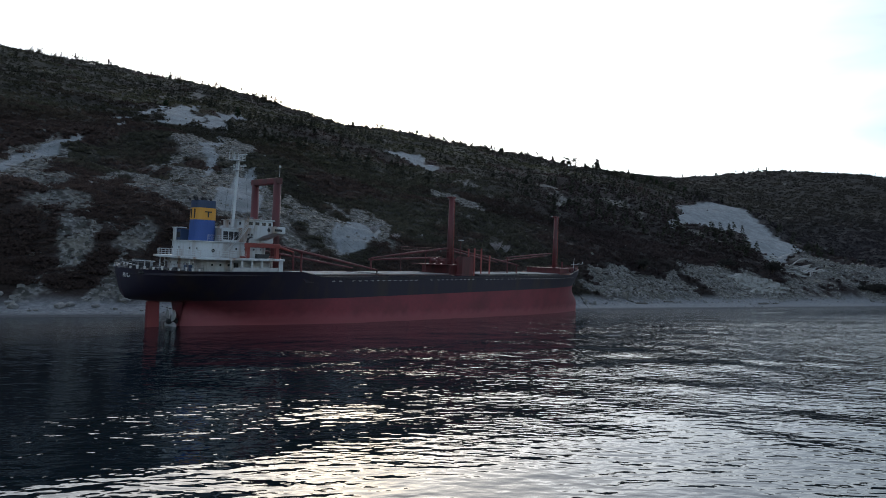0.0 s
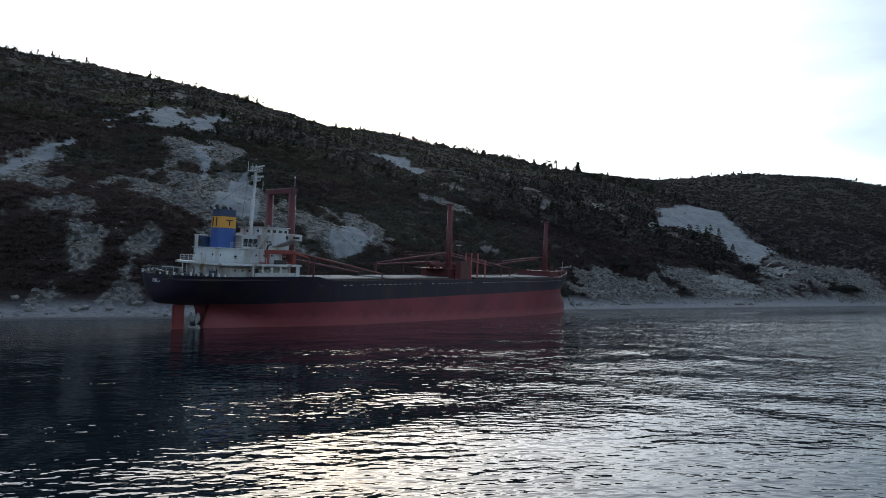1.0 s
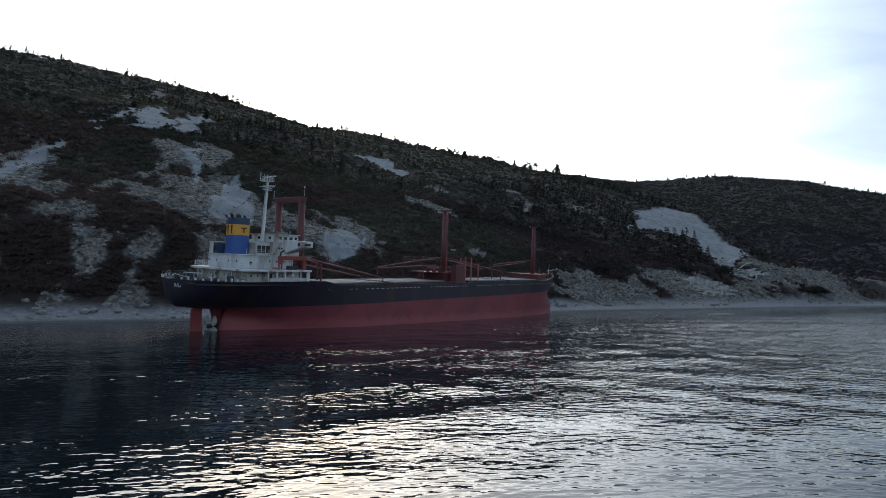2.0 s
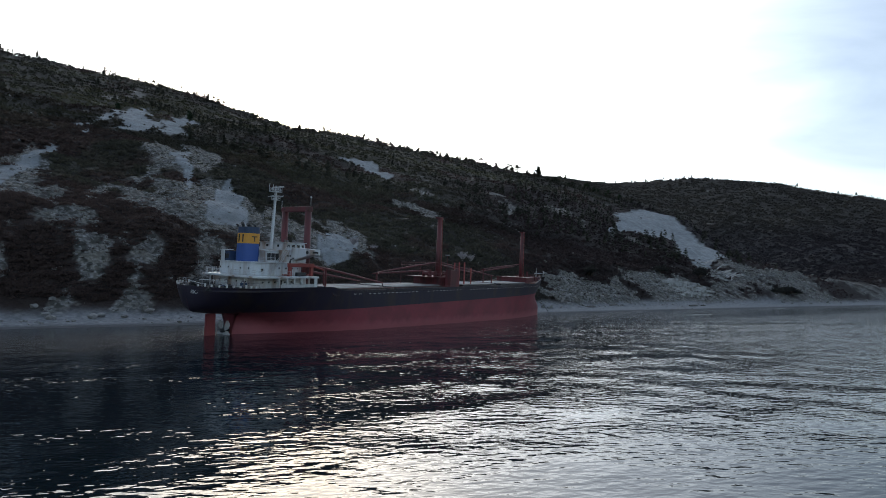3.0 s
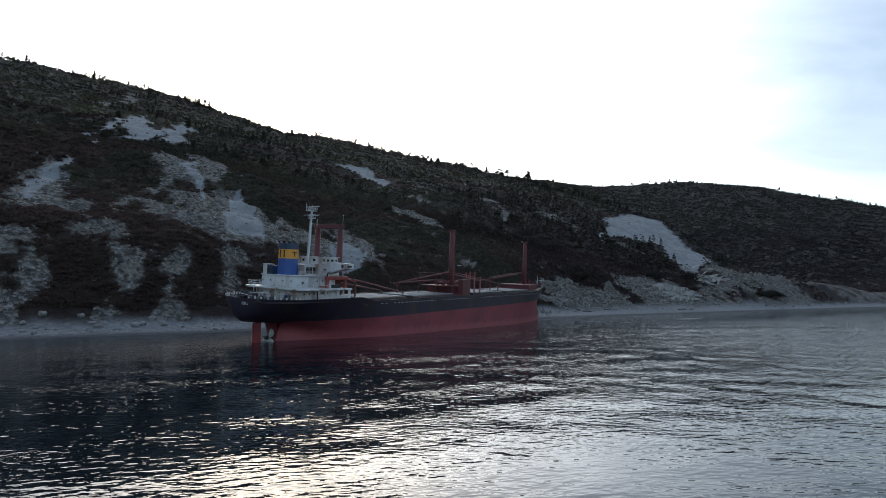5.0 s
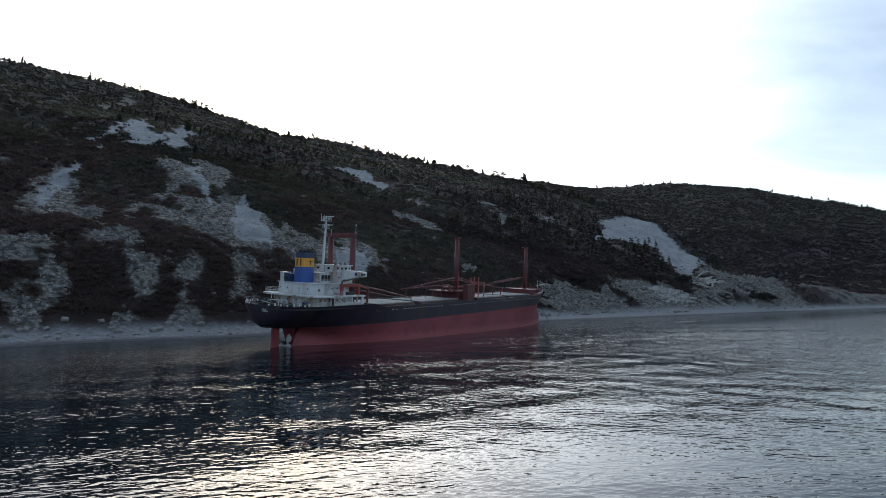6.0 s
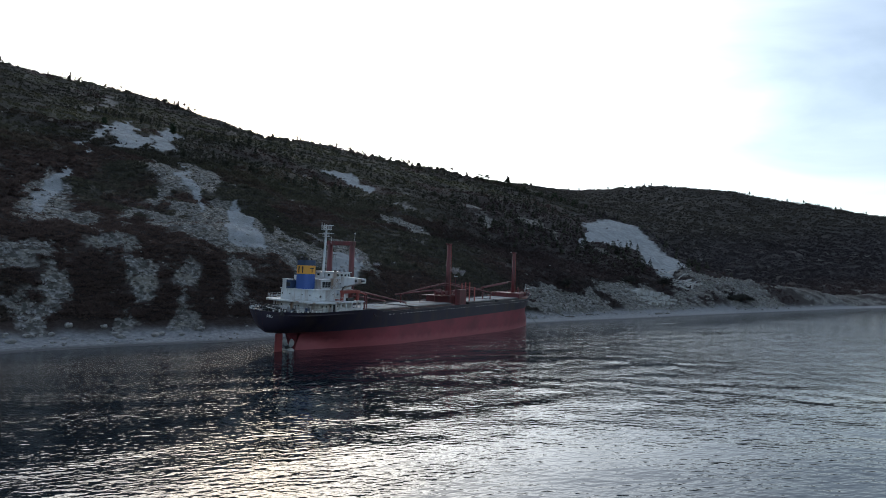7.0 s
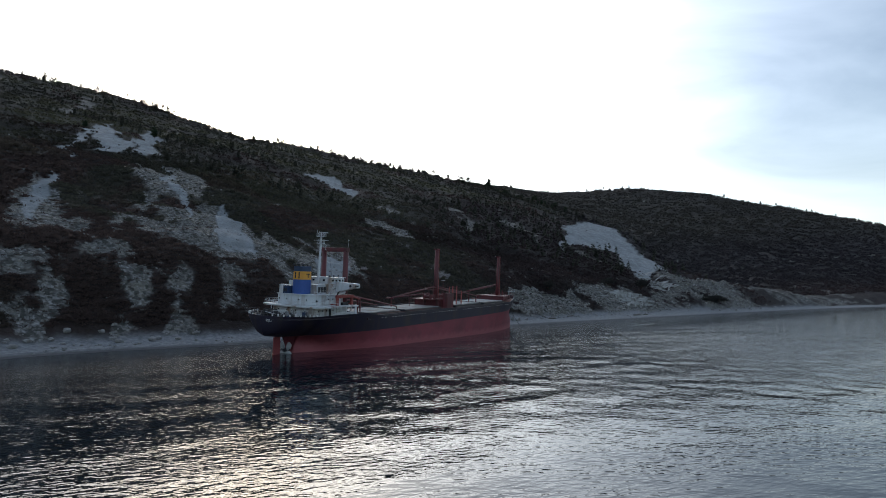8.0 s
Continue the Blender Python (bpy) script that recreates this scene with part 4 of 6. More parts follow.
def build_hull():
    st = [-4.9, -4.85, -4.7, -4.4, -3.9, -3.2, -2.2, -0.8, 0.8, 2.4, 4.2, 4.25, 5.5, 7, 9, 11, 13.5, 16, 19, 21, 22, 23, 24, 25, 28, 32, 40, 50, 60, 70, 80, 86, 92, 98, 102, 106, 110, 113,
          116, 118, 120, 122, 124.5, 127, 129.5, 131.5, 133, 134.3, 135.2, 135.8, 136]
    low, high = 10, 6

    def section(s):
        foot, top = hull_foot(s), hull_top(s)
        mid = max(3.85 + 0.55 * min(max(s / 136, 0.0), 1.0), foot + 0.00001)
        zs = [foot + (mid - foot) * k / low for k in range(low + 1)]
        return zs, [mid + (top - mid) * k / high for k in range(high + 1)]
    for which, material, label in ((0, hull_material(), "weathered red bottom paint, faded near the water"), (1, M_BLACK, "black topsides")):
        bm = bmesh.new()
        for side in (-1, 1):
            rows = []
            for s in st:
                zs = section(s)[which]
                rows.append([bm.verts.new((stem_x(s, z), side * hull_half(s, z), z)) for z in zs])
            for a, b in zip(rows[:-1], rows[1:]):
                for k in range(len(a) - 1):
                    q = (a[k], b[k], b[k + 1], a[k + 1])
                    bm.faces.new(q if side < 0 else q[::-1])
        bmesh.ops.remove_doubles(bm, verts=bm.verts, dist=0.005)
        part("bottom" if which == 0 else "topside", bm, material, ship, label, smooth=True)
    # bulwark: rail cap and inner face
    bm = bmesh.new()
    for side in (-1, 1):
        rows = []
        for s in st[1:-1]:
            t, h = hull_top(s), hull_half(s, hull_top(s))
            i = max(h - 0.28, 0.0)
            x = stem_x(s, t)
            rows.append([bm.verts.new(p) for p in ((x, side * h, t), (x, side * (h + 0.04), t + 0.09), (x, side * i, t + 0.09), (x, side * i, hull_deck(s) - 0.05))])
        for a, b in zip(rows[:-1], rows[1:]):
            for k in range(3):
                q = (a[k], b[k], b[k + 1], a[k + 1])
                bm.faces.new(q if side < 0 else q[::-1])
    part("bulwark", bm, M_BLACK, ship, "black bulwark with a rail cap")
    bm = bmesh.new()
    rows = []
    for s in st[2:-2]:
        h = max(hull_half(s, hull_top(s)) - 0.2, 0.02)
        x = stem_x(s, 7.9)
        rows.append([bm.verts.new((x, y, hull_deck(s))) for y in (-h, h)])
    for a, b in zip(rows[:-1], rows[1:]):
        bm.faces.new((a[0], b[0], b[1], a[1]))
    part("deck", bm, M_DECK, ship, "rust-brown steel deck")
    # rub rails
    for zr in (7.55,):
        for side in (-1, 1):
            bm = bmesh.new()
            prev = None
            for s in [k * 4.0 for k in range(7, 29)]:
                p = Vector((s, side * (hull_half(s, zr) + 0.03), zr))
                if prev is not None:
                    add_tube(bm, prev, p, 0.06, seg=5)
                prev = p
            part("rub_rail", bm, M_DARK, ship)
    # row of pale plates under the rail: light through the freeing ports, as colour
    k, rs = 0, np.random.RandomState(3)
    s = 28.0
    while s < 122:
        if rs.rand() < 0.86 and not 70 < s < 74:
            h = hull_half(s, 7.05)
            bm = box(-0.34, 0.34, -0.05, 0.02, -0.045, 0.045, 0.015)
            ob = part("freeing_port", bm, M_PALE, ship, "pale plate for light through a freeing port" if k == 0 else "")
            h2 = hull_half(s + 1, 7.05)
            ob.matrix_local = pose(s, -h - 0.005, 7.12, 0, 0, math.degrees(math.atan2(h - h2, 1)))
            k += 1
        s += 1.55 + 0.7 * (rs.rand() < 0.12)

def windows(parent, x, y, z, w, h, axis, name="window"):
    """A framed dark pane lying on a wall; axis: the wall's outward side."""
    bm, out = bmesh.new(), 0.05
    if axis == "s":
        add_box(bm, x - w / 2, x + w / 2, y - out, y + 0.03, z - h / 2, z + h / 2, 0.02)
        fr = [(x - w / 2 - 0.07, x + w / 2 + 0.07, y - out - 0.03, y + 0.02, z + k * (h / 2 + 0.03) - 0.04, z + k * (h / 2 + 0.03) + 0.04) for k in (-1, 1)]
        fr += [(x + k * (w / 2 + 0.03) - 0.04, x + k * (w / 2 + 0.03) + 0.04, y - out - 0.03, y + 0.02, z - h / 2, z + h / 2) for k in (-1, 1)]
    else:
        sg = -1 if axis == "a" else 1
        add_box(bm, x + min(sg * out, -sg * 0.03), x + max(sg * out, -sg * 0.03), y - w / 2, y + w / 2, z - h / 2, z + h / 2, 0.02)
        fr = [(x + min(sg * (out + 0.03), 0), x + max(sg * (out + 0.03), 0), y - w / 2 - 0.07, y + w / 2 + 0.07, z + k * (h / 2 + 0.03) - 0.04, z + k * (h / 2 + 0.03) + 0.04) for k in (-1, 1)]
        fr += [(x + min(sg * (out + 0.03), 0), x + max(sg * (out + 0.03), 0), y + k * (w / 2 + 0.03) - 0.04, y + k * (w / 2 + 0.03) + 0.04, z - h / 2, z + h / 2) for k in (-1, 1)]
    ob = part(name, bm, M_GLASS, parent)
    fb = bmesh.new()
    for q in fr:
        add_box(fb, *q)
    part("window_frame", fb, M_WHITE, ob)
    return ob

def porthole(parent, x, y, z, axis, r=0.2):
    d = Vector((0, -1, 0)) if axis == "s" else Vector((-1, 0, 0))
    p = Vector((x, y, z))
    ob = part("porthole", tube(p - d * 0.02, p + d * 0.05, r, seg=12), M_GLASS, parent)
    bm = bmesh.new()
    u_ = d.orthogonal().normalized()
    w_ = d.cross(u_)
    ring = [[bm.verts.new(p + d * dz + (u_ * math.cos(6.2832 * k / 12) + w_ * math.sin(6.2832 * k / 12)) * rr) for k in range(12)] for dz, rr in ((0, r + 0.07), (0.08, r + 0.06), (0.08, r), (0, r))]
    for a, b in zip(ring[:-1], ring[1:]):
        for k in range(12):
            bm.faces.new((a[k], a[(k + 1) % 12], b[(k + 1) % 12], b[k]))
    part("rim", bm, M_WHITE, ob)

def railing(name, pts, height, parent, material, posts=1.5, rails=3, r=0.035, label=""):
    bm = bmesh.new()
    for a, b in zip(pts[:-1], pts[1:]):
        a, b = Vector(a), Vector(b)
        n = max(1, round((b - a).length / posts))
        for k in range(n + 1):
            p = a.lerp(b, k / n)
            add_tube(bm, p, p + Vector((0, 0, height)), r, seg=5)
        for k in range(rails):
            h = Vector((0, 0, height * (k + 1) / rails))
            add_tube(bm, a + h, b + h, r * 0.9, seg=5)
    return part(name, bm, material, parent, label)

def slab(x0, x1, half0, half1, z0, z1, bevel=0.05, round_aft=0.0):
    """A deckhouse or deck with a plan that may round off aft."""
    bm = bmesh.new()
    plan = [(x1, -half1), (x1, half1)]
    n = 8
    if round_aft:
        plan = [(x1, -half1), (x1, half1)] + [(x0 + round_aft * (1 - math.sin(a)), half0 - round_aft * (1 - math.cos(a)) if a > 0 else half0) for a in [math.pi / 2 * k / n for k in range(n + 1)]]
        plan += [(px, -py) for px, py in plan[2:][::-1]]
    else:
        plan += [(x0, half0), (x0, -half0)]
    lo = [bm.verts.new((px, py, z0)) for px, py in plan]
    hi = [bm.verts.new((px, py, z1)) for px, py in plan]
    m_ = len(plan)
    for k in range(m_):
        j = (k + 1) % m_
        bm.faces.new((lo[k], lo[j], hi[j], hi[k]))
    bm.faces.new(lo[::-1])
    bm.faces.new(hi)
    bmesh.ops.recalc_face_normals(bm, faces=bm.faces)
    if bevel:
        bmesh.ops.bevel(bm, geom=[e for e in bm.edges], offset=bevel, segments=2, affect="EDGES")
    return bm

def build_house():
    # poop deckhouse
    h1 = part("poop_house", slab(4.6, 14.5, 7.2, 7.2, 8.15, 10.6, 0.08, 2.0), M_WHITE, ship, "white lower deckhouse with portholes")
    part("poop_house", slab(14.4, 17.4, 6.6, 6.6, 8.15, 10.6, 0.08), M_WHITE, ship)
    for x in (6.2, 7.6, 9.0, 11.4, 13.0):
        porthole(h1, x, -7.2, 9.75, "s")
    for y in (-4.2, -1.4, 1.4, 4.2):
        porthole(h1, 4.6, y, 9.75, "a")
    part("door", box(9.9, 10.7, -7.27, -7.16, 8.25, 10.1, 0.03), M_DARK, h1, "dark steel door")
    # boat deck with a pale edge, and the posts and screens that carry it
    part("boat_deck", slab(3.0, 17.6, 9.6, 10.2, 10.6, 10.95, 0.05, 2.8), M_WHITE, ship, "white boat deck edge")
    for k, x in enumerate((8.2, 10.0, 11.8, 13.6, 15.4, 17.2)):
        for side in (-1, 1):
            part("stanchion", box(x - 0.16, x + 0.16, side * 9.6 - 0.12, side * 9.6 + 0.12, 8.2, 10.6, 0.03), M_WHITE, ship)
    for side in (-1, 1):
        part("screen", box(8.4, 16.6, side * 9.8 - 0.04, side * 9.8 + 0.04, 8.75, 9.45, 0.02), M_STEEL, ship, "grey side screen")
        part("screen", box(16.7, 17.5, side * 9.75 - 0.05, side * 9.75 + 0.05, 8.2, 10.6, 0.03), M_WHITE, ship)
    for x in (3.4, 4.2):
        for side in (-1, 1):
            part("stanchion", tube((x, side * 5.5, 8.2), (x, side * 5.5, 10.6), 0.09), M_WHITE, ship)
    # second tier
    h2 = part("accommodation", slab(5.0, 16.2, 5.6, 6.2, 10.95, 13.4, 0.08, 1.0), M_WHITE, ship, "white accommodation block with round ports")
    for x in (10.8, 12.4, 14.0, 15.4):
        porthole(h2, x, -6.1, 12.4, "s", 0.19)
    porthole(h2, 7.0, -5.76, 12.0, "s", 0.3)
    for y in (-4.5, -2.0, 2.0, 4.5):
        porthole(h2, 5.0, y, 12.3, "a", 0.19)
    part("upper_deck", slab(4.8, 17.2, 6.0, 6.6, 13.4, 13.55, 0.03, 1.2), M_WHITE, ship)
    railing("railing", [(3.2, -6.2, 10.95), (4.8, -9.3, 10.95), (10.6, -9.7, 10.95)], 1.05, ship, M_WHITE, label="white pipe railing")
    railing("railing", [(3.2, 6.2, 10.95), (4.8, 9.3, 10.95), (17.2, 9.8, 10.95)], 1.05, ship, M_WHITE)
    railing("railing", [(3.2, -6.2, 10.95), (3.2, 6.2, 10.95)], 1.05, ship, M_WHITE)
    railing("railing", [(9.8, -6.1, 13.55), (6.0, -5.9, 13.55)], 0.95, ship, M_STEEL, posts=1.8)
    # bridge
    br = part("bridge_block", slab(12.7, 18.2, 5.2, 5.4, 13.55, 16.05, 0.08), M_WHITE, ship, "white bridge block")
    for x in (13.4, 14.0):
        porthole(br, x, -5.3, 14.9, "s", 0.17)
    for side in (-1, 1):
        bm = bmesh.new()
        vs = []
        for x in (14.5, 16.9):
            vs.append([bm.verts.new((x, side * y, z)) for y, z in ((5.0, 13.9), (5.0, 16.6), (11.0, 16.35), (11.0, 15.25), (9.0, 14.9))])
        bm.faces.new(vs[0])
        bm.faces.new(vs[1][::-1])
        for k in range(5):
            j = (k + 1) % 5
            bm.faces.new((vs[0][k], vs[1][k], vs[1][j], vs[0][j]))
        bmesh.ops.recalc_face_normals(bm, faces=bm.faces)
        bmesh.ops.bevel(bm, geom=list(bm.edges), offset=0.06, segments=2, affect="EDGES")
        side_wing = part("bridge_wing", bm, M_WHITE, ship, "white bridge wing with a tapered underside")
        wing = side_wing if side < 0 else wing
    part("wing_light", box(14.9, 16.2, -11.12, -10.98, 15.55, 15.95, 0.03), M_DARK, wing, "dark sidelight screen")
    part("lifebuoy", tube((14.36, -9.9, 15.75), (14.48, -9.9, 15.75), 0.33, seg=16), M_DARK, wing, "dark lifebuoy on its bracket")
    wh = part("wheelhouse", slab(13.7, 18.4, 4.2, 4.6, 16.05, 17.5, 0.08), M_WHITE, ship, "white wheelhouse with dark windows")
    for x in (14.3, 15.5, 16.7, 17.8):
        windows(wh, x, -4.2 - 0.4 * (x - 13.5) / 4.9, 16.88, 0.8 if x < 17 else 0.6, 0.55, "s")
    for y in (-1.9, 1.6):
        windows(wh, 13.7, y, 16.88, 0.8, 0.5, "a")
    for k in range(7):
        windows(wh, 18.4, -3.9 + 1.3 * k, 16.9, 1.1, 0.6, "f")
    part("wheelhouse_roof", slab(13.4, 18.7, 4.5, 4.9, 17.5, 17.66, 0.04), M_WHITE, ship)
    for x, y, w, h in ((14.2, -3.4, 0.35, 0.5), (15.6, -2.2, 0.5, 0.4), (16.9, -3.9, 0.3, 0.7), (17.8, -1.6, 0.4, 0.55)):
        part("roof_locker", box(x - w / 2, x + w / 2, y - w / 2, y + w / 2, 17.6, 17.66 + h, 0.04), M_GREY, ship)
    # casing between funnel and bridge, with louvres
    cs = part("engine_casing", slab(9.6, 12.8, 3.6, 3.6, 13.55, 15.7, 0.05), M_WHITE, ship, "white engine casing")
    for k in range(3):
        part("louvre", box(9.75 + 0.98 * k, 10.58 + 0.98 * k, -3.66, -3.58, 13.9, 15.3, 0.02), M_DARK, cs)
    part("casing_top", box(9.4, 12.9, -3.8, 3.8, 15.7, 15.82, 0.03), M_WHITE, cs)
    # stairs on the starboard side
    for (xa, za), (xb, zb) in (((8.0, 10.95), (10.4, 13.55)), ((10.6, 13.55), (12.4, 16.05))):
        bm = bmesh.new()
        for y in (-6.85, -6.35):
            add_tube(bm, (xa, y, za), (xb, y, zb), 0.06, seg=6)
            add_tube(bm, (xa, y, za + 0.9), (xb, y, zb + 0.9), 0.035, seg=6)
        for k in range(1, 10):
            t = k / 10
            add_box(bm, xa + (xb - xa) * t - 0.11, xa + (xb - xa) * t + 0.11, -6.85, -6.35, za + (zb - za) * t - 0.02, za + (zb - za) * t + 0.02)
        part("stairway", bm, M_STEEL, ship, "steel outside stairway")
    # windbreak and blue ventilator house aft of the funnel
    bm = bmesh.new()
    add_box(bm, 5.0, 5.4, 4.54, 4.66, 13.5, 15.7, 0.03)
    add_box(bm, 4.98, 5.06, 3.4, 4.6, 13.5, 15.6, 0.03)
    add_box(bm, 4.9, 6.4, 2.6, 4.8, 15.6, 15.75, 0.03)
    part("windbreak", bm, M_WHITE, ship, "white windbreak frame")
    vh = part("ventilator_house", box(5.2, 8.6, 2.15, 4.5, 13.55, 15.45, 0.06), M_DBLUE, ship, "dark blue ventilator house")
    for k in range(4):
        part("vent_grille", box(5.12, 5.22, 2.35 + 0.52 * k, 2.75 + 0.52 * k, 14.0, 14.9, 0.02), M_DARK, vh)

def build_funnel():
    def ring_body(z0, z1, material, name, label, grow=0.0, parent=ship):
        bm, n = bmesh.new(), 28
        rows = []
        for z in (z0, z1):
            t = (z - 13.5) / 7
            cx, a, b = 7.75 + 0.2 * t, 1.78 - 0.12 * t + grow, 2.0 - 0.12 * t + grow
            ring = []
            for k in range(n):
                w = 2 * math.pi * k / n
                c, s_ = math.cos(w), math.sin(w)
                ring.append(bm.verts.new((cx + a * math.copysign(abs(c) ** 0.55, c), b * math.copysign(abs(s_) ** 0.55, s_), z)))
            rows.append(ring)
        for k in range(n):
            j = (k + 1) % n
            bm.faces.new((rows[0][k], rows[0][j], rows[1][j], rows[1][k]))
        bm.faces.new(rows[1])
        bm.faces.new(rows[0][::-1])
        return part(name, bm, material, parent, label)
    f = ring_body(13.55, 17.05, M_BLUE, "funnel", "blue funnel with a yellow band")
    band = ring_body(17.05, 19.05, M_YELLOW, "band", "yellow band with a letter mark", 0.012, f)
    ring_body(19.05, 20.3, M_DBLUE, "funnel_top", "dark blue top", 0.0, f)
    # letter mark on both sides, and dark louvre slits on the after side
    for side in (-1, 1):
        bm = bmesh.new()
        y0 = side * 1.93
        add_box(bm, 7.25, 8.45, min(y0, y0 + side * 0.06), max(y0, y0 + side * 0.06), 18.28, 18.48)
        add_box(bm, 7.75, 7.97, min(y0, y0 + side * 0.06), max(y0, y0 + side * 0.06), 17.45, 18.3)
        part("letter_mark", bm, M_DARK, band)
    for y in (-0.75, 0.45):
        part("louvre", box(6.12, 6.24, y, y + 0.32, 17.3, 18.85, 0.02), M_DARK, f, "dark exhaust louvre")
    for x, y, r, h in ((6.2, -0.6, 0.22, 0.6), (6.9, 0.5, 0.3, 0.75), (7.6, -0.4, 0.34, 0.5), (8.4, 0.3, 0.24, 0.62), (8.8, -0.8, 0.18, 0.4), (6.0, 0.9, 0.16, 0.4)):
        bm = tube((x, y, 20.25), (x, y, 20.3 + h * 0.7), r, seg=12)
        add_tube(bm, (x, y, 20.3 + h * 0.6), (x - 0.35, y, 20.35 + h), r * 1.05, r * 1.1, seg=12)
        part("exhaust_pipe", bm, M_DARK, f)

def build_masts():
    # signal mast on the wheelhouse
    bm = tube((12.95, -0.6, 16.2), (13.6, -0.6, 28.0), 0.29, 0.19, seg=14)
    mast = part("signal_mast", bm, M_WHITE, ship, "white signal mast with radar platforms", smooth=False)
    for z, w in ((26.2, 0.62), (27.9, 0.85)):
        pf = part("platform", box(13.4 - w * 0.8, 13.6 + w, -0.6 - w, -0.6 + w, z, z + 0.1, 0.02), M_WHITE, mast)
        railing("platform_rail", [(13.4 - w * .75, -0.6 - w * .95, z + .1), (13.6 + w * .95, -0.6 - w * .95, z + .1), (13.6 + w * .95, -0.6 + w * .95, z + .1), (13.4 - w * .75, -0.6 + w * .95, z + .1), (13.4 - w * .75, -0.6 - w * .95, z + .1)], 0.85, pf, M_WHITE, posts=0.6, r=0.03)
    part("radar_scanner", box(14.1, 14.4, -2.1, 0.9, 28.9, 29.1, 0.04), M_WHITE, mast, "white radar scanner bar")
    part("radar_scanner", box(14.4, 14.65, -1.5, 0.3, 26.95, 27.15, 0.04), M_WHITE, mast)
    bm = bmesh.new()
    add_tube(bm, (13.5, -3.1, 27.0), (13.5, 1.9, 27.0), 0.06, seg=6)
    add_tube(bm, (11.8, -0.6, 27.9), (13.4, -0.6, 27.9), 0.07, seg=6)
    add_tube(bm, (11.9, -0.6, 27.9), (11.9, -0.6, 29.6), 0.05, seg=6)
    add_tube(bm, (12.8, -0.6, 28.0), (12.8, -0.6, 29.4), 0.04, seg=6)
    add_tube(bm, (13.5, -0.6, 28.0), (13.5, -0.6, 29.2), 0.08, seg=6)
    add_tube(bm, (14.8, -1.1, 26.2), (14.8, -1.1, 24.6), 0.05, seg=6)
    part("yard", bm, M_WHITE, mast)
    part("ladder", tube((12.5, -0.6, 16.3), (13.2, -0.6, 27.8), 0.05, seg=6), M_STEEL, mast)
    bm = bmesh.new()
    for a, b in (((13.5, -0.6, 27.2), (19.2, -4.0, 25.2)), ((13.5, -0.6, 27.2), (6.5, 2.0, 20.5)), ((13.5, -3.0, 27.0), (13.8, -4.3, 17.6)), ((13.5, 1.8, 27.0), (13.8, 4.3, 17.6))):
        add_tube(bm, a, b, 0.02, seg=4)
    part("stay", bm, M_DARK, mast)
    # goalpost of the after cargo gear
    gp = part("goalpost_beam", box(18.8, 20.0, -4.7, 4.1, 24.3, 25.4, 0.15), M_GEAR, ship, "red goalpost crossbeam")
    for y in (-4.0, 3.4):
        part("goalpost_leg", tube((19.4, y, 6.9), (19.4, y, 24.5), 0.78, 0.68, seg=18), M_GEAR, gp, smooth=True)
    part("goalpost_lamp_pole", tube((19.2, -4.9, 25.5), (19.2, -4.9, 27.2), 0.04, seg=6), M_STEEL, gp)
    part("masthead_lamp", tube((19.2, -4.9, 27.2), (19.2, -4.9, 27.5), 0.16, 0.12, seg=10), M_WHITE, gp, "white lamp housing")
    # forward masts
    for x, y, top, r in ((70.6, -1.2, 26.9, 0.85), (121.2, -1.1, 25.7, 0.72)):
        m1 = part("cargo_mast", tube((x, y, 6.9), (x, y, top), r, r * 0.72, seg=18), M_GEAR, ship, "rusty red cargo mast", smooth=True)
        part("mast_cap", box(x - 0.9, x + 0.9, y - 0.75, y + 0.75, top - 0.1, top + 0.28, 0.06), M_GEAR, m1)
        bm = bmesh.new()
        for k in range(2):
            add_tube(bm, (x + 0.25 + 0.25 * k, y - r - 0.12, 8), (x + 0.2 + 0.2 * k, y - r * 0.75 - 0.1, top), 0.04, seg=5)
        for k in range(int(top - 9)):
            add_tube(bm, (x + 0.2, y - r - 0.1 + 0.2 * k / top, 9 + k), (x + 0.5, y - r - 0.1 + 0.2 * k / top, 9 + k), 0.03, seg=4)
        part("mast_ladder", bm, M_PALERED, m1)
    part("lamp_bracket", box(119.6, 120.7, -0.45, -0.25, 25.85, 26.0, 0.03), M_STEEL, ship)

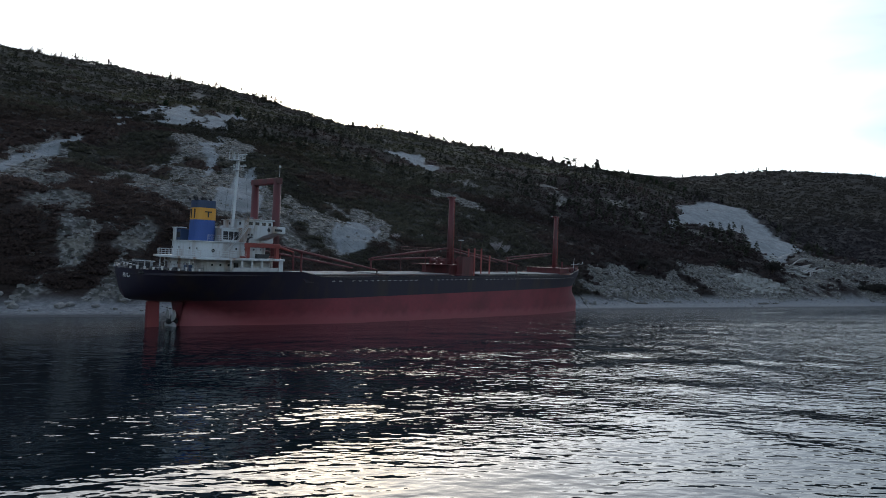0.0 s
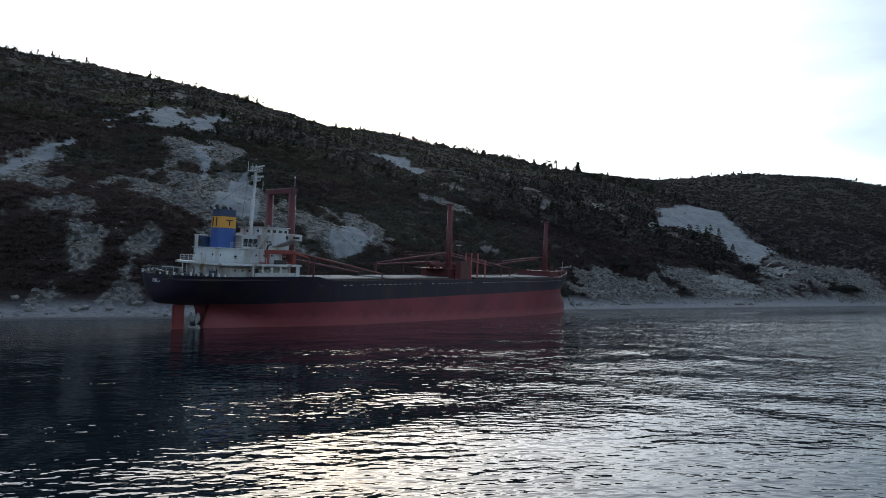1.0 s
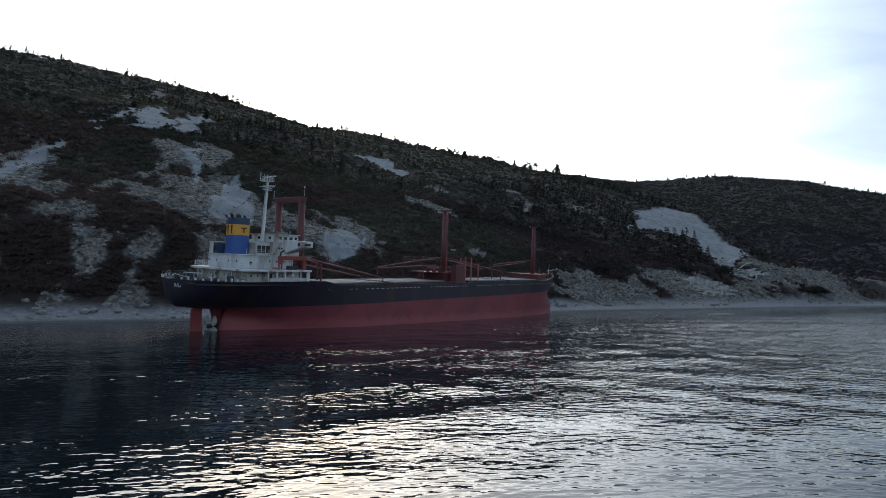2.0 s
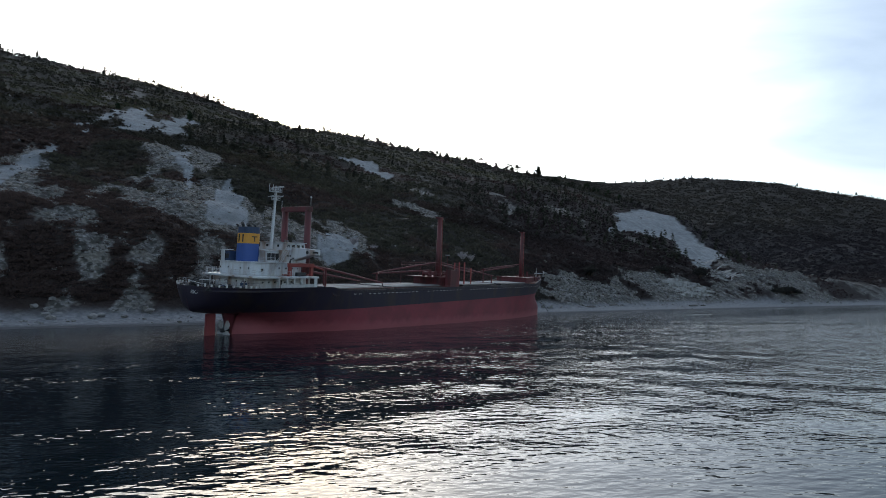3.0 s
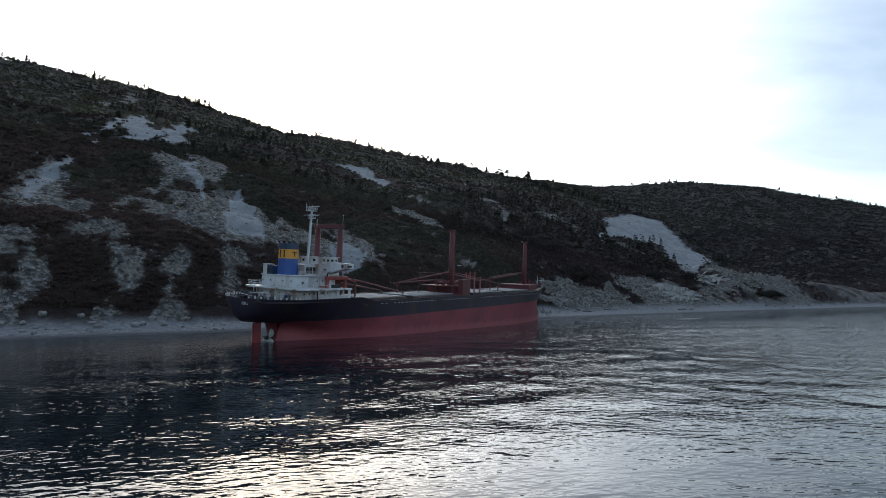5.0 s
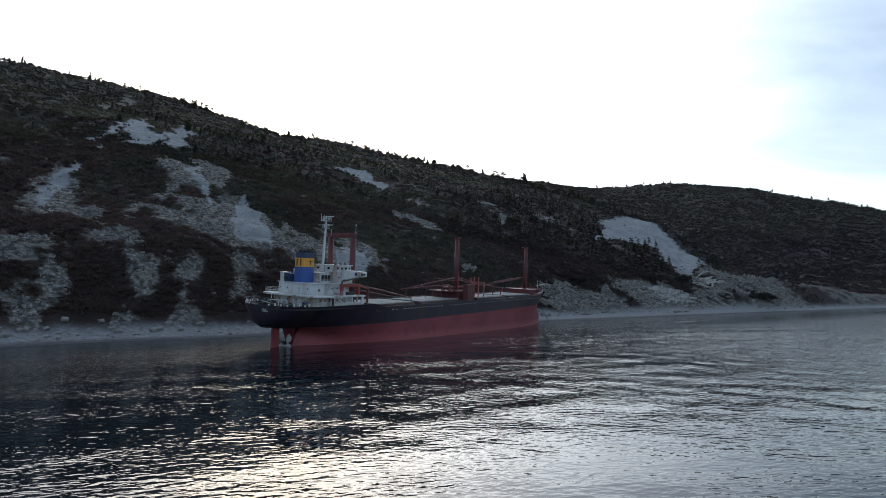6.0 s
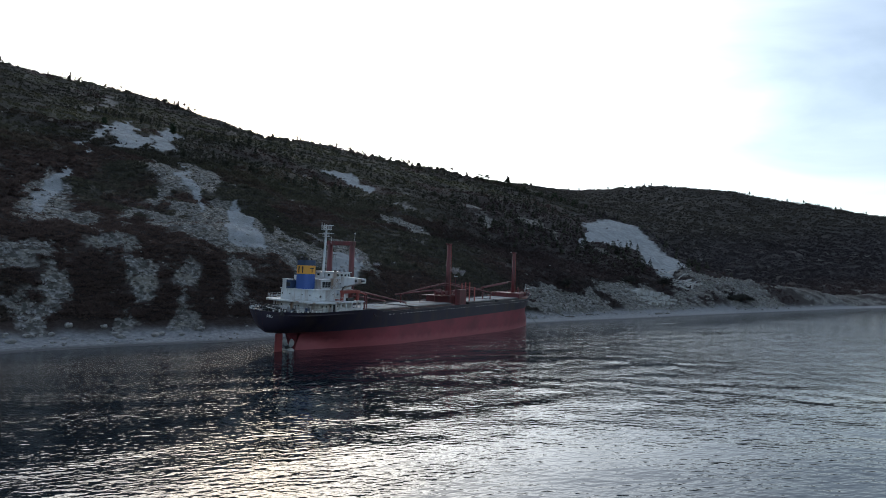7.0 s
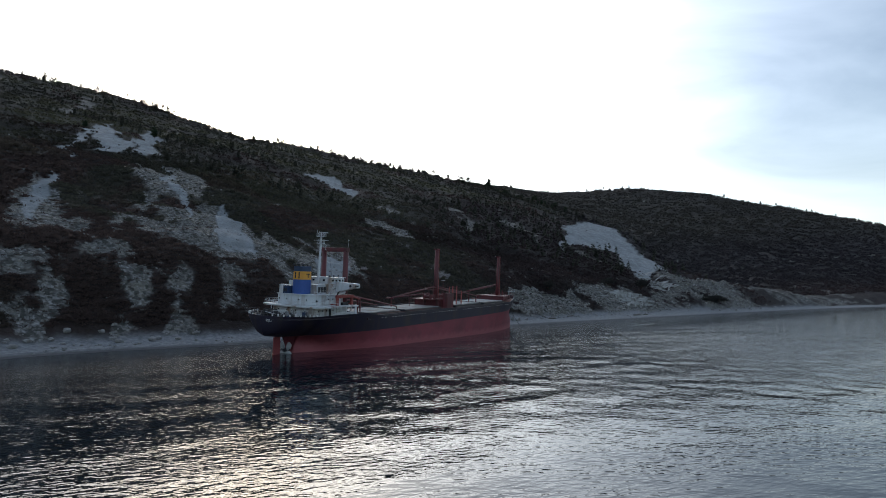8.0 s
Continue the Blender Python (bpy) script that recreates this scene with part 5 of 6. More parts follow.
def build_cargo_deck():
    for x0, x1 in ((27.0, 42.5), (45.5, 66.0), (76.5, 95.5), (98.5, 116.5)):
        hc = part("hatch_coaming", slab(x0, x1, 6.2, 6.2, 6.9, 8.05, 0.06), M_DARK, ship, "dark hatch coaming")
        n = int((x1 - x0) / 3.2)
        for k in range(n):
            a = x0 + 0.1 + (x1 - x0 - 0.2) * k / n
            b = x0 + 0.1 + (x1 - x0 - 0.2) * (k + 1) / n - 0.22
            bm = box(a, b, -5.6, 5.6, 8.06, 8.22, 0.04)
            part("hatch_panel", bm, M_HATCH, hc, "pale steel hatch panel" if k == 0 else "")
    # derrick booms at rest
    for a, b, r in (((20.2, -4.0, 13.2), (45.0, -3.0, 8.9), 0.27), ((20.2, 3.4, 12.4), (43.5, 3.2, 9.0), 0.24), ((69.4, -1.3, 14.3), (45.0, -1.0, 11.4), 0.25),
                    ((69.4, 0.4, 12.0), (48.0, 3.2, 10.9), 0.25), ((71.2, -1.4, 14.3), (97.0, -3.4, 10.6), 0.25), ((71.2, 0.4, 14.0), (97.0, 3.2, 11.0), 0.25), ((119.8, -0.8, 14.3), (96.5, -0.6, 12.6), 0.24), ((119.8, 0.6, 13.6), (98.0, 3.4, 11.4), 0.24)):
        bm = tube(a, Vector(a).lerp(Vector(b), 0.5), r * 0.75, r, seg=12)
        add_tube(bm, Vector(a).lerp(Vector(b), 0.5), b, r, r * 0.6, seg=12)
        bo = part("derrick_boom", bm, M_GEAR, ship, "red derrick boom at rest", smooth=False)
        bm = tube(Vector(b) - Vector((0, 0, 0.25)), Vector(b) - Vector((0, 0, 0.75)), 0.16, 0.1, seg=8)
        part("cargo_block", bm, M_DARK, bo)
    # crutches, ladder frames and small posts
    for x, y, z0, z1 in ((25.2, -3.9, 6.9, 12.1), (25.2, 3.4, 6.9, 11.5), (45.0, -1.0, 8.7, 11.2), (97.0, -3.4, 6.9, 10.5), (96.5, -0.6, 8.0, 12.4)):
        bm = tube((x, y, z0), (x, y, z1), 0.2, seg=10)
        add_box(bm, x - 0.25, x + 0.25, y - 0.7, y + 0.7, z1 - 0.12, z1 + 0.12, 0.03)
        part("boom_crutch", bm, M_GEAR, ship)
    hs = part("mast_house", slab(66.8, 75.6, 4.6, 4.6, 6.9, 10.2, 0.08), M_GEAR, ship, "red mast house between the hatches")
    part("winch_platform", box(62.5, 78.0, -3.8, 3.8, 10.2, 10.4, 0.04), M_GEAR, ship)
    part("tally_hut", slab(68.6, 72.8, 0.9, 0.9, 6.9, 12.4, 0.06), M_GEAR, hs).matrix_local = pose(0, -6.2, 0)
    railing("platform_rail", [(62.7, -3.7, 10.4), (77.8, -3.7, 10.4)], 1.3, ship, M_GEAR, posts=1.3, r=0.05, label="rusty platform rail")
    for x in (64.5, 67.0, 73.6, 76.0):
        bm = tube((x, -2.9, 11.2), (x, -0.9, 11.2), 0.55, seg=14)
        add_box(bm, x - 0.7, x + 0.7, -3.1, -2.9, 10.4, 11.9, 0.05)
        add_box(bm, x - 0.7, x + 0.7, -0.9, -0.7, 10.4, 11.9, 0.05)
        part("cargo_winch", bm, M_GEAR, ship, "rusty red cargo winch")
    for x, z1 in ((73.4, 14.4), (75.8, 14.6), (78.6, 14.6), (82.2, 12.9)):
        part("frame_post", tube((x, -5.0, 6.9), (x, -5.0, z1), 0.2, seg=8), M_PALERED, ship)
    for z, xb in ((14.2, 78.6), (13.0, 82.2), (11.2, 82.2)):
        part("frame_rail", tube((73.4, -5.0, z), (xb, -5.0, z - 0.15), 0.06, seg=6), M_GEAR, ship)
    for z, y in ((16.4, -2.6), (11.9, -4.4), (10.9, -5.3)):
        part("floodlight", box(72.2, 74.0, y - 0.25, y + 0.15, z, z + 0.16, 0.03), M_WHITE, ship, "white floodlight bar")
    part("floodlight_pole", tube((73.0, -2.7, 10.4), (73.0, -2.7, 16.4), 0.07, seg=6), M_GEAR, ship)
    railing("after_rail", [(52, -3, 12.9), (68.5, -3, 12.9)], 1.3, ship, M_GEAR, posts=2.7, rails=2, r=0.05)
    for x in (52, 60):
        part("rail_leg", tube((x, -3, 8.7), (x, -3, 12.9), 0.09, seg=6), M_GEAR, ship)
    # main deck rails at the break of the poop and along the waist
    railing("deck_rail", [(26, -10.0, 7.95), (66, -10.1, 7.95)], 0.35, ship, M_GEAR, posts=3.3, rails=1, r=0.05)
    # rigging
    bm = bmesh.new()
    for a, b in (((70.2, -0.4, 26.7), (45.0, -1.0, 11.4)), ((70.2, -0.4, 26.7), (97, -3.4, 10.6)), ((120.7, -0.3, 25.5), (96.5, -0.6, 12.6)), ((19.4, -4.0, 24.8), (45.0, -3.0, 8.9)), ((120.7, -0.3, 25.5), (134.5, 0, 9.8)), ((70.2, -0.4, 26.7), (76, 8.8, 7.9)), ((70.2, -0.4, 26.7), (76, -8.8, 7.9))):
        add_tube(bm, a, b, 0.018, seg=4)
    part("rigging", bm, M_DARK, ship, "thin dark wire rigging")
    # forecastle
    fh = part("forecastle_house", slab(116.4, 124.0, 6.0, 5.0, 6.9, 9.7, 0.1), M_GEAR, ship, "red forecastle mast house")
    part("house_roof", slab(116.0, 124.4, 6.3, 5.3, 9.7, 9.85, 0.03), M_GEAR, fh)
    for y in (-2.6, 2.6):
        bm = tube((128.0, y - 0.9, 9.3), (128.0, y + 0.9, 9.3), 0.75, seg=14)
        add_box(bm, 127.1, 128.9, y - 1.1, y - 0.9, 8.3, 10.1, 0.06)
        add_box(bm, 127.1, 128.9, y + 0.9, y + 1.1, 8.3, 10.1, 0.06)
        part("anchor_windlass", bm, M_GEAR, ship, "rusty anchor windlass")
    railing("bow_rail", [(122, -7.2, 8.95), (128, -5.4, 9.3), (132, -3.6, 9.5), (136.0, 0, 9.7), (132, 3.6, 9.5), (128, 5.4, 9.3)], 1.0, ship, M_GEAR, posts=1.4, r=0.04, label="rusty bow railing")
    part("bow_staff", tube((135.4, 0, 9.6), (136.0, 0, 13.0), 0.07, seg=6), M_STEEL, ship)
    for y in (-1.5, 1.5):
        part("ventilator", tube((125.4, y, 8.3), (125.4, y, 11.8), 0.3, seg=10), M_GEAR, ship)

def build_davit():
    """Orange gravity davit on the starboard side of the boat deck, its boat gone."""
    for side in (-1, 1):
        y = side * 8.3
        dv = part("lifeboat_davit", box(11.2, 17.6, y - 0.35, y + 0.35, 12.75, 13.5, 0.12), M_ORANGE, ship, "orange lifeboat davit with no boat")
        for x in (11.6, 17.1):
            bm = box(x - 0.32, x + 0.32, y - 0.28, y + 0.28, 10.95, 12.8, 0.06)
            add_box(bm, x - 0.22, x + 0.22, min(y, y - side * 2.0), max(y, y - side * 2.0), 11.0, 11.3, 0.04)
            part("davit_leg", bm, M_ORANGE, dv)
        bm = tube((11.5, y, 13.4), (11.5, y + side * 0.3, 14.3), 0.2, 0.14, seg=10)
        add_tube(bm, (11.5, y + side * 0.3, 14.2), (12.2, y + side * 0.3, 14.5), 0.13, seg=8)
        part("davit_head", bm, M_DARK, dv)
        part("davit_arm", tube((17.4, y, 13.0), (20.3, y + side * 0.2, 12.2), 0.24, 0.16, seg=10), M_ORANGE, dv)
        part("davit_arm", tube((20.3, y + side * 0.2, 12.3), (20.4, y + side * 0.2, 9.0), 0.17, seg=8), M_GEAR, dv)
        part("winch_box", box(13.2, 15.4, y - 0.4, y + 0.3, 10.95, 11.7, 0.05), M_DARK, dv)

def build_stern():
    # rudder, post and propeller
    rd = part("rudder", slab(-0.7, 1.3, 0.28, 0.28, -4.0, 3.6, 0.12), M_RED, ship, "red rudder")
    part("rudder_stock", tube((0.9, 0, 3.4), (0.9, 0, 5.0), 0.3, seg=10), M_RED, rd)
    bm = bmesh.new()
    add_box(bm, 1.2, 4.4, -0.3, 0.3, -3.2, -2.5, 0.05)
    part("rudder_shoe", bm, M_RED, ship)
    bm = tube((2.6, 0, 0.2), (4.4, 0, 0.2), 0.38, 0.5, seg=14)
    pr = part("propeller_hub", bm, M_DARK, ship, "bronze-dark propeller")
    for k in range(4):
        a = radians(45 + 90 * k)
        bm = bmesh.new()
        rows = []
        for dx, r_, w in ((0.12, 0.4, 0.35), (0.18, 1.0, 0.75), (0.14, 1.7, 0.9), (0.02, 2.3, 0.5)):
            rows.append([bm.verts.new((3.2 + dx * sx + th, w * sx * math.cos(a) - r_ * math.sin(a), 0.2 + r_ * math.cos(a) + w * sx * math.sin(a))) for sx, th in ((-1, 0), (1, 0), (1, 0.06), (-1, 0.06))])
        for p, q in zip(rows[:-1], rows[1:]):
            for i in range(4):
                bm.faces.new((p[i], p[(i + 1) % 4], q[(i + 1) % 4], q[i]))
        bm.faces.new(rows[-1])
        bm.faces.new(rows[0][::-1])
        part("propeller_blade", bm, M_STEEL, pr)
    # poop rails and mooring gear
    pts = [(s, -max(hull_half(s, 8.9) - 0.2, 0.05), hull_top(s) + 0.05) for s in (3.6, 1.5, -0.3, -2.0, -3.4, -4.3, -4.7)]
    railing("stern_rail", pts + [(p[0], -p[1], p[2]) for p in pts[::-1]], 1.0, ship, M_GREY, posts=1.9, rails=2, r=0.03, label="grey stern railing, bent in places")
    for x, y in ((-3.6, -3.0), (-3.6, 3.0), (-1.2, -6.0), (-1.2, 6.0)):
        bm = bmesh.new()
        for dx in (-0.45, 0.45):
            add_tube(bm, (x + dx, y, 8.15), (x + dx, y, 9.05), 0.24, seg=10)
            add_tube(bm, (x + dx, y, 9.0), (x + dx, y, 9.12), 0.3, seg=10)
        add_box(bm, x - 0.9, x + 0.9, y - 0.35, y + 0.35, 8.15, 8.27, 0.02)
        part("mooring_bollard", bm, M_DARK, ship)
    bm = tube((-2.0, -1.4, 9.3), (-2.0, 1.4, 9.3), 0.8, seg=16)
    for y in (-1.5, 0, 1.4):
        add_tube(bm, (-2.0, y, 9.3), (-2.0, y + 0.12, 9.3), 1.1, seg=16)
    part("mooring_winch", bm, M_DARK, ship, "dark mooring winch with rope drums")
    bm = tube((-2.5, -5.5, 9.6), (-2.2, -5.6, 9.6), 0.62, seg=16)
    part("rope_reel", bm, M_HATCH, ship, "pale rope reel")
    for x, y, h in ((-0.4, -4.2, 1.0), (3.0, -5.9, 1.5), (-3.9, 1.9, 0.9)):
        part("deck_locker", box(x - 0.5, x + 0.5, y - 0.4, y + 0.4, 8.15, 8.15 + h, 0.06), M_DBLUE if x > -1 else M_GREY, ship)
    for x, y, r in ((-3.2, -4.9, 0.62), (-1.6, -6.4, 0.7), (0.6, -7.2, 0.6), (-4.0, 0.6, 0.6), (1.6, -7.7, 0.55)):
        bm = bmesh.new()
        for k in range(3):
            ring = [Vector((x + (r - 0.06 * k) * math.cos(6.2832 * j / 12), y + (r - 0.06 * k) * math.sin(6.2832 * j / 12), 8.35 + 0.24 * k)) for j in range(13)]
            for p, q in zip(ring[:-1], ring[1:]):
                add_tube(bm, p, q, 0.13, seg=6)
        part("rope_coil", bm, M_DARK, ship, "dark coil of mooring rope")
    for x, y, h in ((0.2, -5.0, 1.9), (-2.9, -1.9, 1.7), (2.4, -6.9, 1.6), (-3.6, 2.2, 1.8)):
        bm = tube((x, y, 8.15), (x, y, 8.15 + h), 0.1, seg=8)
        prev = Vector((x, y, 8.15 + h))
        for k in range(1, 6):
            a = math.pi * k / 5
            p = Vector((x - 0.28 + 0.28 * math.cos(a), y, 8.15 + h + 0.28 * math.sin(a)))
            add_tube(bm, prev, p, 0.1, seg=8)
            prev = p
        part("vent_pipe", bm, M_GREY, ship, "grey gooseneck vent pipe")
    bm = tube((-4.2, -3.2, 10.2), (-1.6, -5.0, 10.1), 0.09, seg=6)
    add_tube(bm, (-4.9, -1.4, 9.9), (-3.6, -3.4, 9.4), 0.07, seg=6)
    add_tube(bm, (-2.8, -4.2, 8.2), (-2.8, -4.2, 10.2), 0.08, seg=6)
    part("fairlead_frame", bm, M_STEEL, ship, "pale bent fairlead frame")
    # pale rollers and chocks along the stern rail, heaps of dark gear inside it
    for k, sx in enumerate((3.0, 2.1, 1.2, 0.3, -0.7, -1.6, -2.5, -3.3, -3.9, -4.4)):
        for side in (-1, 1):
            y = side * max(hull_half(sx, 8.8) - 0.25, 0.1)
            bm = tube((sx, y, hull_top(sx) + 0.08), (sx, y, hull_top(sx) + 0.42 + 0.12 * (k % 3)), 0.15, 0.19, seg=8)
            part("mooring_roller", bm, M_PALE, ship, "pale mooring roller on the rail" if k == 0 else "")
    rnd = random.Random(91)
    for k in range(12):
        x, y = rnd.uniform(-3.4, 3.2), rnd.uniform(-6.2, 5.0)
        bm = bmesh.new()
        bmesh.ops.create_icosphere(bm, subdivisions=2, radius=rnd.uniform(0.4, 0.75))
        for v_ in bm.verts:
            v_.co = Vector((v_.co.x * 1.3 + x, v_.co.y + y, v_.co.z * 0.8 + 8.6)) + 0.18 * noise.noise_vector(v_.co * 3 + Vector((k, 0, 0)))
        part("gear_heap", bm, M_DARK, ship, "heap of dark ropes and nets" if k == 0 else "")
    # light boom over the bow
    bm = tube((133.0, -0.6, 10.9), (140.2, -1.2, 11.3), 0.1, 0.07, seg=6)
    add_tube(bm, (134.4, -0.7, 8.8), (134.4, -0.7, 11.9), 0.09, seg=6)
    add_tube(bm, (138.6, -1.5, 11.0), (139.9, -1.0, 11.9), 0.08, seg=6)
    add_box(bm, 136.6, 137.3, -1.2, -0.8, 11.1, 11.35, 0.03)
    part("bow_boom", bm, M_STEEL, ship, "pale light boom over the bow")
    # anchor chain at the bow, running to the beach
    bm = bmesh.new()
    a, b = Vector((134.5, -0.9, 5.0)), Vector((141.5, -3.4, -3.9))
    prev = a
    for k in range(1, 15):
        t = k / 14
        p = a.lerp(b, t) + Vector((0, 0, -0.9 * math.sin(math.pi * t)))
        add_tube(bm, prev, p, 0.07, seg=5)
        prev = p
    part("anchor_chain", bm, M_DARK, ship, "dark anchor chain to the beach")
    bm = box(133.2, 134.2, -1.6, -1.1, 4.2, 5.6, 0.1)
    part("anchor", bm, M_DARK, ship)

def lettering(text, size, m, parent, material):
    cu = bpy.data.curves.new("lettering", "FONT")
    cu.body, cu.size, cu.extrude, cu.align_x = text, size, 0.015, "CENTER"
    tmp = bpy.data.objects.new("tmp", cu)
    scene.collection.objects.link(tmp)
    bpy.context.view_layer.update()
    me = bpy.data.meshes.new_from_object(tmp.evaluated_get(bpy.context.evaluated_depsgraph_get()))
    bpy.data.objects.remove(tmp)
    me.materials.clear()
    me.materials.append(material)
    ob = new("lettering", me)
    ob.parent = parent
    ob.matrix_local = m
    return tagged(ob, "white painted ship's name")

build_hull()
build_house()
build_funnel()
build_masts()
build_cargo_deck()
build_davit()
build_stern()
lettering("RIO", 0.9, pose(-4.62, -2.35, 7.65, 90, 0, -68), ship, M_WHITE)
# ------------------------------------------------------------------ growth, stones and single trees
build_scrub()
build_rubble()
build_bank_stones()

def pine(kind, seed):
    """A pine: bent trunk with limbs, and a crown of many needle sprays."""
    rs = np.random.RandomState(seed)
    rnd = random.Random(seed)
    tree = new("pine_tree")
    h = 7.6
    bm = bmesh.new()
    p, lean = Vector((0, 0, -0.6)), Vector((rnd.uniform(-0.1, 0.1), rnd.uniform(-0.1, 0.1), 1))
    tips, r = [], 0.26
    for k in range(6):
        q = p + (lean + Vector((rnd.uniform(-0.1, 0.1), rnd.uniform(-0.1, 0.1), 0))) * (h / 6)
        add_tube(bm, p, q, r, r * 0.8, seg=7)
        if k >= (2 if kind == "umbrella" else 1):
            for j in range(4):
                a = rnd.uniform(0, 6.28)
                reach = (3.6 * math.sqrt(1 - ((k - 2.4) / 3.3) ** 2) if kind == "umbrella" else 2.3 * (1 - k / 7.5)) * rnd.uniform(0.7, 1.15)
                t = q + Vector((math.cos(a) * reach, math.sin(a) * reach, rnd.uniform(-0.3, 1.0)))
                add_tube(bm, q, t, r * 0.35, 0.03, seg=5)
                tips += [t, q.lerp(t, 0.6)]
        p, r = q, r * 0.8
    tips.append(p)
    part("trunk", bm, M_BARK, tree)
    place = np.array([tuple(t) for t in tips])
    tint = np.array([0.022, 0.034, 0.018]) * rs.uniform(0.8, 1.25, (len(place), 1))
    cr = clumps("crown", place, rs.uniform(0.8, 1.4, len(place)), np.full(len(place), 0.72), tint, 34, seed, 0.27)
    cr.parent = tree
    return tagged(tree, "dark umbrella-shaped pine standing on the ridge" if kind == "umbrella" else "small dark conical pine standing on the ridge", "pine tree", "pines along the ridge")

def plant_trees():
    protos = [pine("umbrella", 3), pine("cone", 5), pine("cone", 9)]
    rnd = random.Random(17)
    spots = []
    line = CREST[8:17]
    for k in range(60):
        i = rnd.randrange(len(line) - 1)
        t = rnd.random()
        spots.append((line[i][0] * (1 - t) + line[i + 1][0] * t + rnd.uniform(-6, 6), line[i][1] * (1 - t) + line[i + 1][1] * t + rnd.uniform(-6, 6), rnd.randrange(3), rnd.uniform(0.7, 1.35)))
    spots += [(246, 1002, 0, 1.9), (258, 986, 0, 1.8), (285, 950, 1, 2.0), (226, 1020, 2, 1.4), (200, 1040, 0, 1.3), (336, 855, 0, 1.5), (-219, 478, 1, 0.95), (-186, 556, 2, 1.2), (-183, 549, 1, 1.0), (120, 1071, 1, 1.2), (-20, 1064, 0, 1.2)]
    for k in range(14):
        i = rnd.randrange(2, 9)
        t = rnd.random()
        spots.append((FARCREST[i][0] * (1 - t) + FARCREST[i + 1][0] * t, FARCREST[i][1] * (1 - t) + FARCREST[i + 1][1] * t, rnd.randrange(1, 3), rnd.uniform(0.9, 1.6)))
    used = set()
    for x, y, which, size in spots:
        z = float(land(np.array([x]), np.array([y]))[0][0])
        m = pose(x, y, z - 0.2, 0, 0, rnd.uniform(0, 360)) @ Matrix.Diagonal((size, size, size, 1))
        if which not in used:
            used.add(which)
            protos[which].matrix_world = m
        else:
            o = copy_thing(protos[which], m)
            o.matrix_world = m

plant_trees()

def ground_z(x, y):
    return float(land(np.array([float(x)]), np.array([float(y)]))[0][0])

def driftwood(x, y, turn, length, r):
    bm, rnd = bmesh.new(), random.Random(int(x * 7 + y))
    prev = Vector((-length / 2, 0, 0))
    for k in range(1, 6):
        q = Vector((-length / 2 + length * k / 5, rnd.uniform(-0.12, 0.12), rnd.uniform(-0.04, 0.06)))
        add_tube(bm, prev, q, r * (1 - 0.08 * (k - 1)), r * (1 - 0.08 * k), seg=9)
        prev = q
    for k in range(3):
        a = rnd.uniform(-length * 0.3, length * 0.3)
        add_tube(bm, (a, 0, r * 0.4), (a + rnd.uniform(-0.6, 0.6), rnd.choice((-1, 1)) * rnd.uniform(0.5, 0.9), r + rnd.uniform(0.2, 0.7)), r * 0.3, r * 0.12, seg=6)
    ob = part("driftwood_log", bm, M_WOOD)
    ob.matrix_world = pose(x, y, ground_z(x, y) + r * 0.8, 0, 0, turn)
    return tagged(ob, "dark weathered driftwood log lying on the beach", "driftwood", "driftwood on the beach")

for x, y, turn, length, r in ((163, 276, 25, 7.5, 0.42), (172, 281, 32, 5.0, 0.35), (88, 236, 20, 6.0, 0.38), (104, 247, 35, 7.0, 0.36), (-72, 144, 15, 4.5, 0.25), (-84, 141, 50, 3.2, 0.22)):
    driftwood(x, y, turn, length, r)

def boulder(x, y, size, seed):
    bm = bmesh.new()
    bmesh.ops.create_icosphere(bm, subdivisions=3, radius=1.0)
    o = Vector((seed * 3.7, seed * 1.3, 0))
    for v_ in bm.verts:
        k = 1 + 0.35 * noise.noise(v_.co * 1.3 + o) + 0.14 * noise.noise(v_.co * 3.5 + o)
        v_.co = Vector((v_.co.x * 1.15, v_.co.y * 0.9, v_.co.z * 0.7)) * k * size
    ob = part("beach_boulder", bm, M_STONE)
    ob.matrix_world = pose(x, y, ground_z(x, y) + size * 0.25, 0, 0, seed * 40)
    return tagged(ob, "pale rough boulder resting on the pebble beach", "boulder", "boulders on the beach")

_r = random.Random(77)
for k in range(36):
    t = _r.random()
    x = -104 + 60 * t if k % 2 else 60 + 190 * t
    i = int(np.searchsorted(SHORE[:, 0], x)) - 1
    f = (x - SHORE[i][0]) / (SHORE[i + 1][0] - SHORE[i][0])
    y = SHORE[i][1] + f * (SHORE[i + 1][1] - SHORE[i][1])
    boulder(x - _r.uniform(4, 10), y + _r.uniform(6, 13) * (1.0 if k % 2 else 1.9), _r.uniform(0.4, 1.1), k + 1)

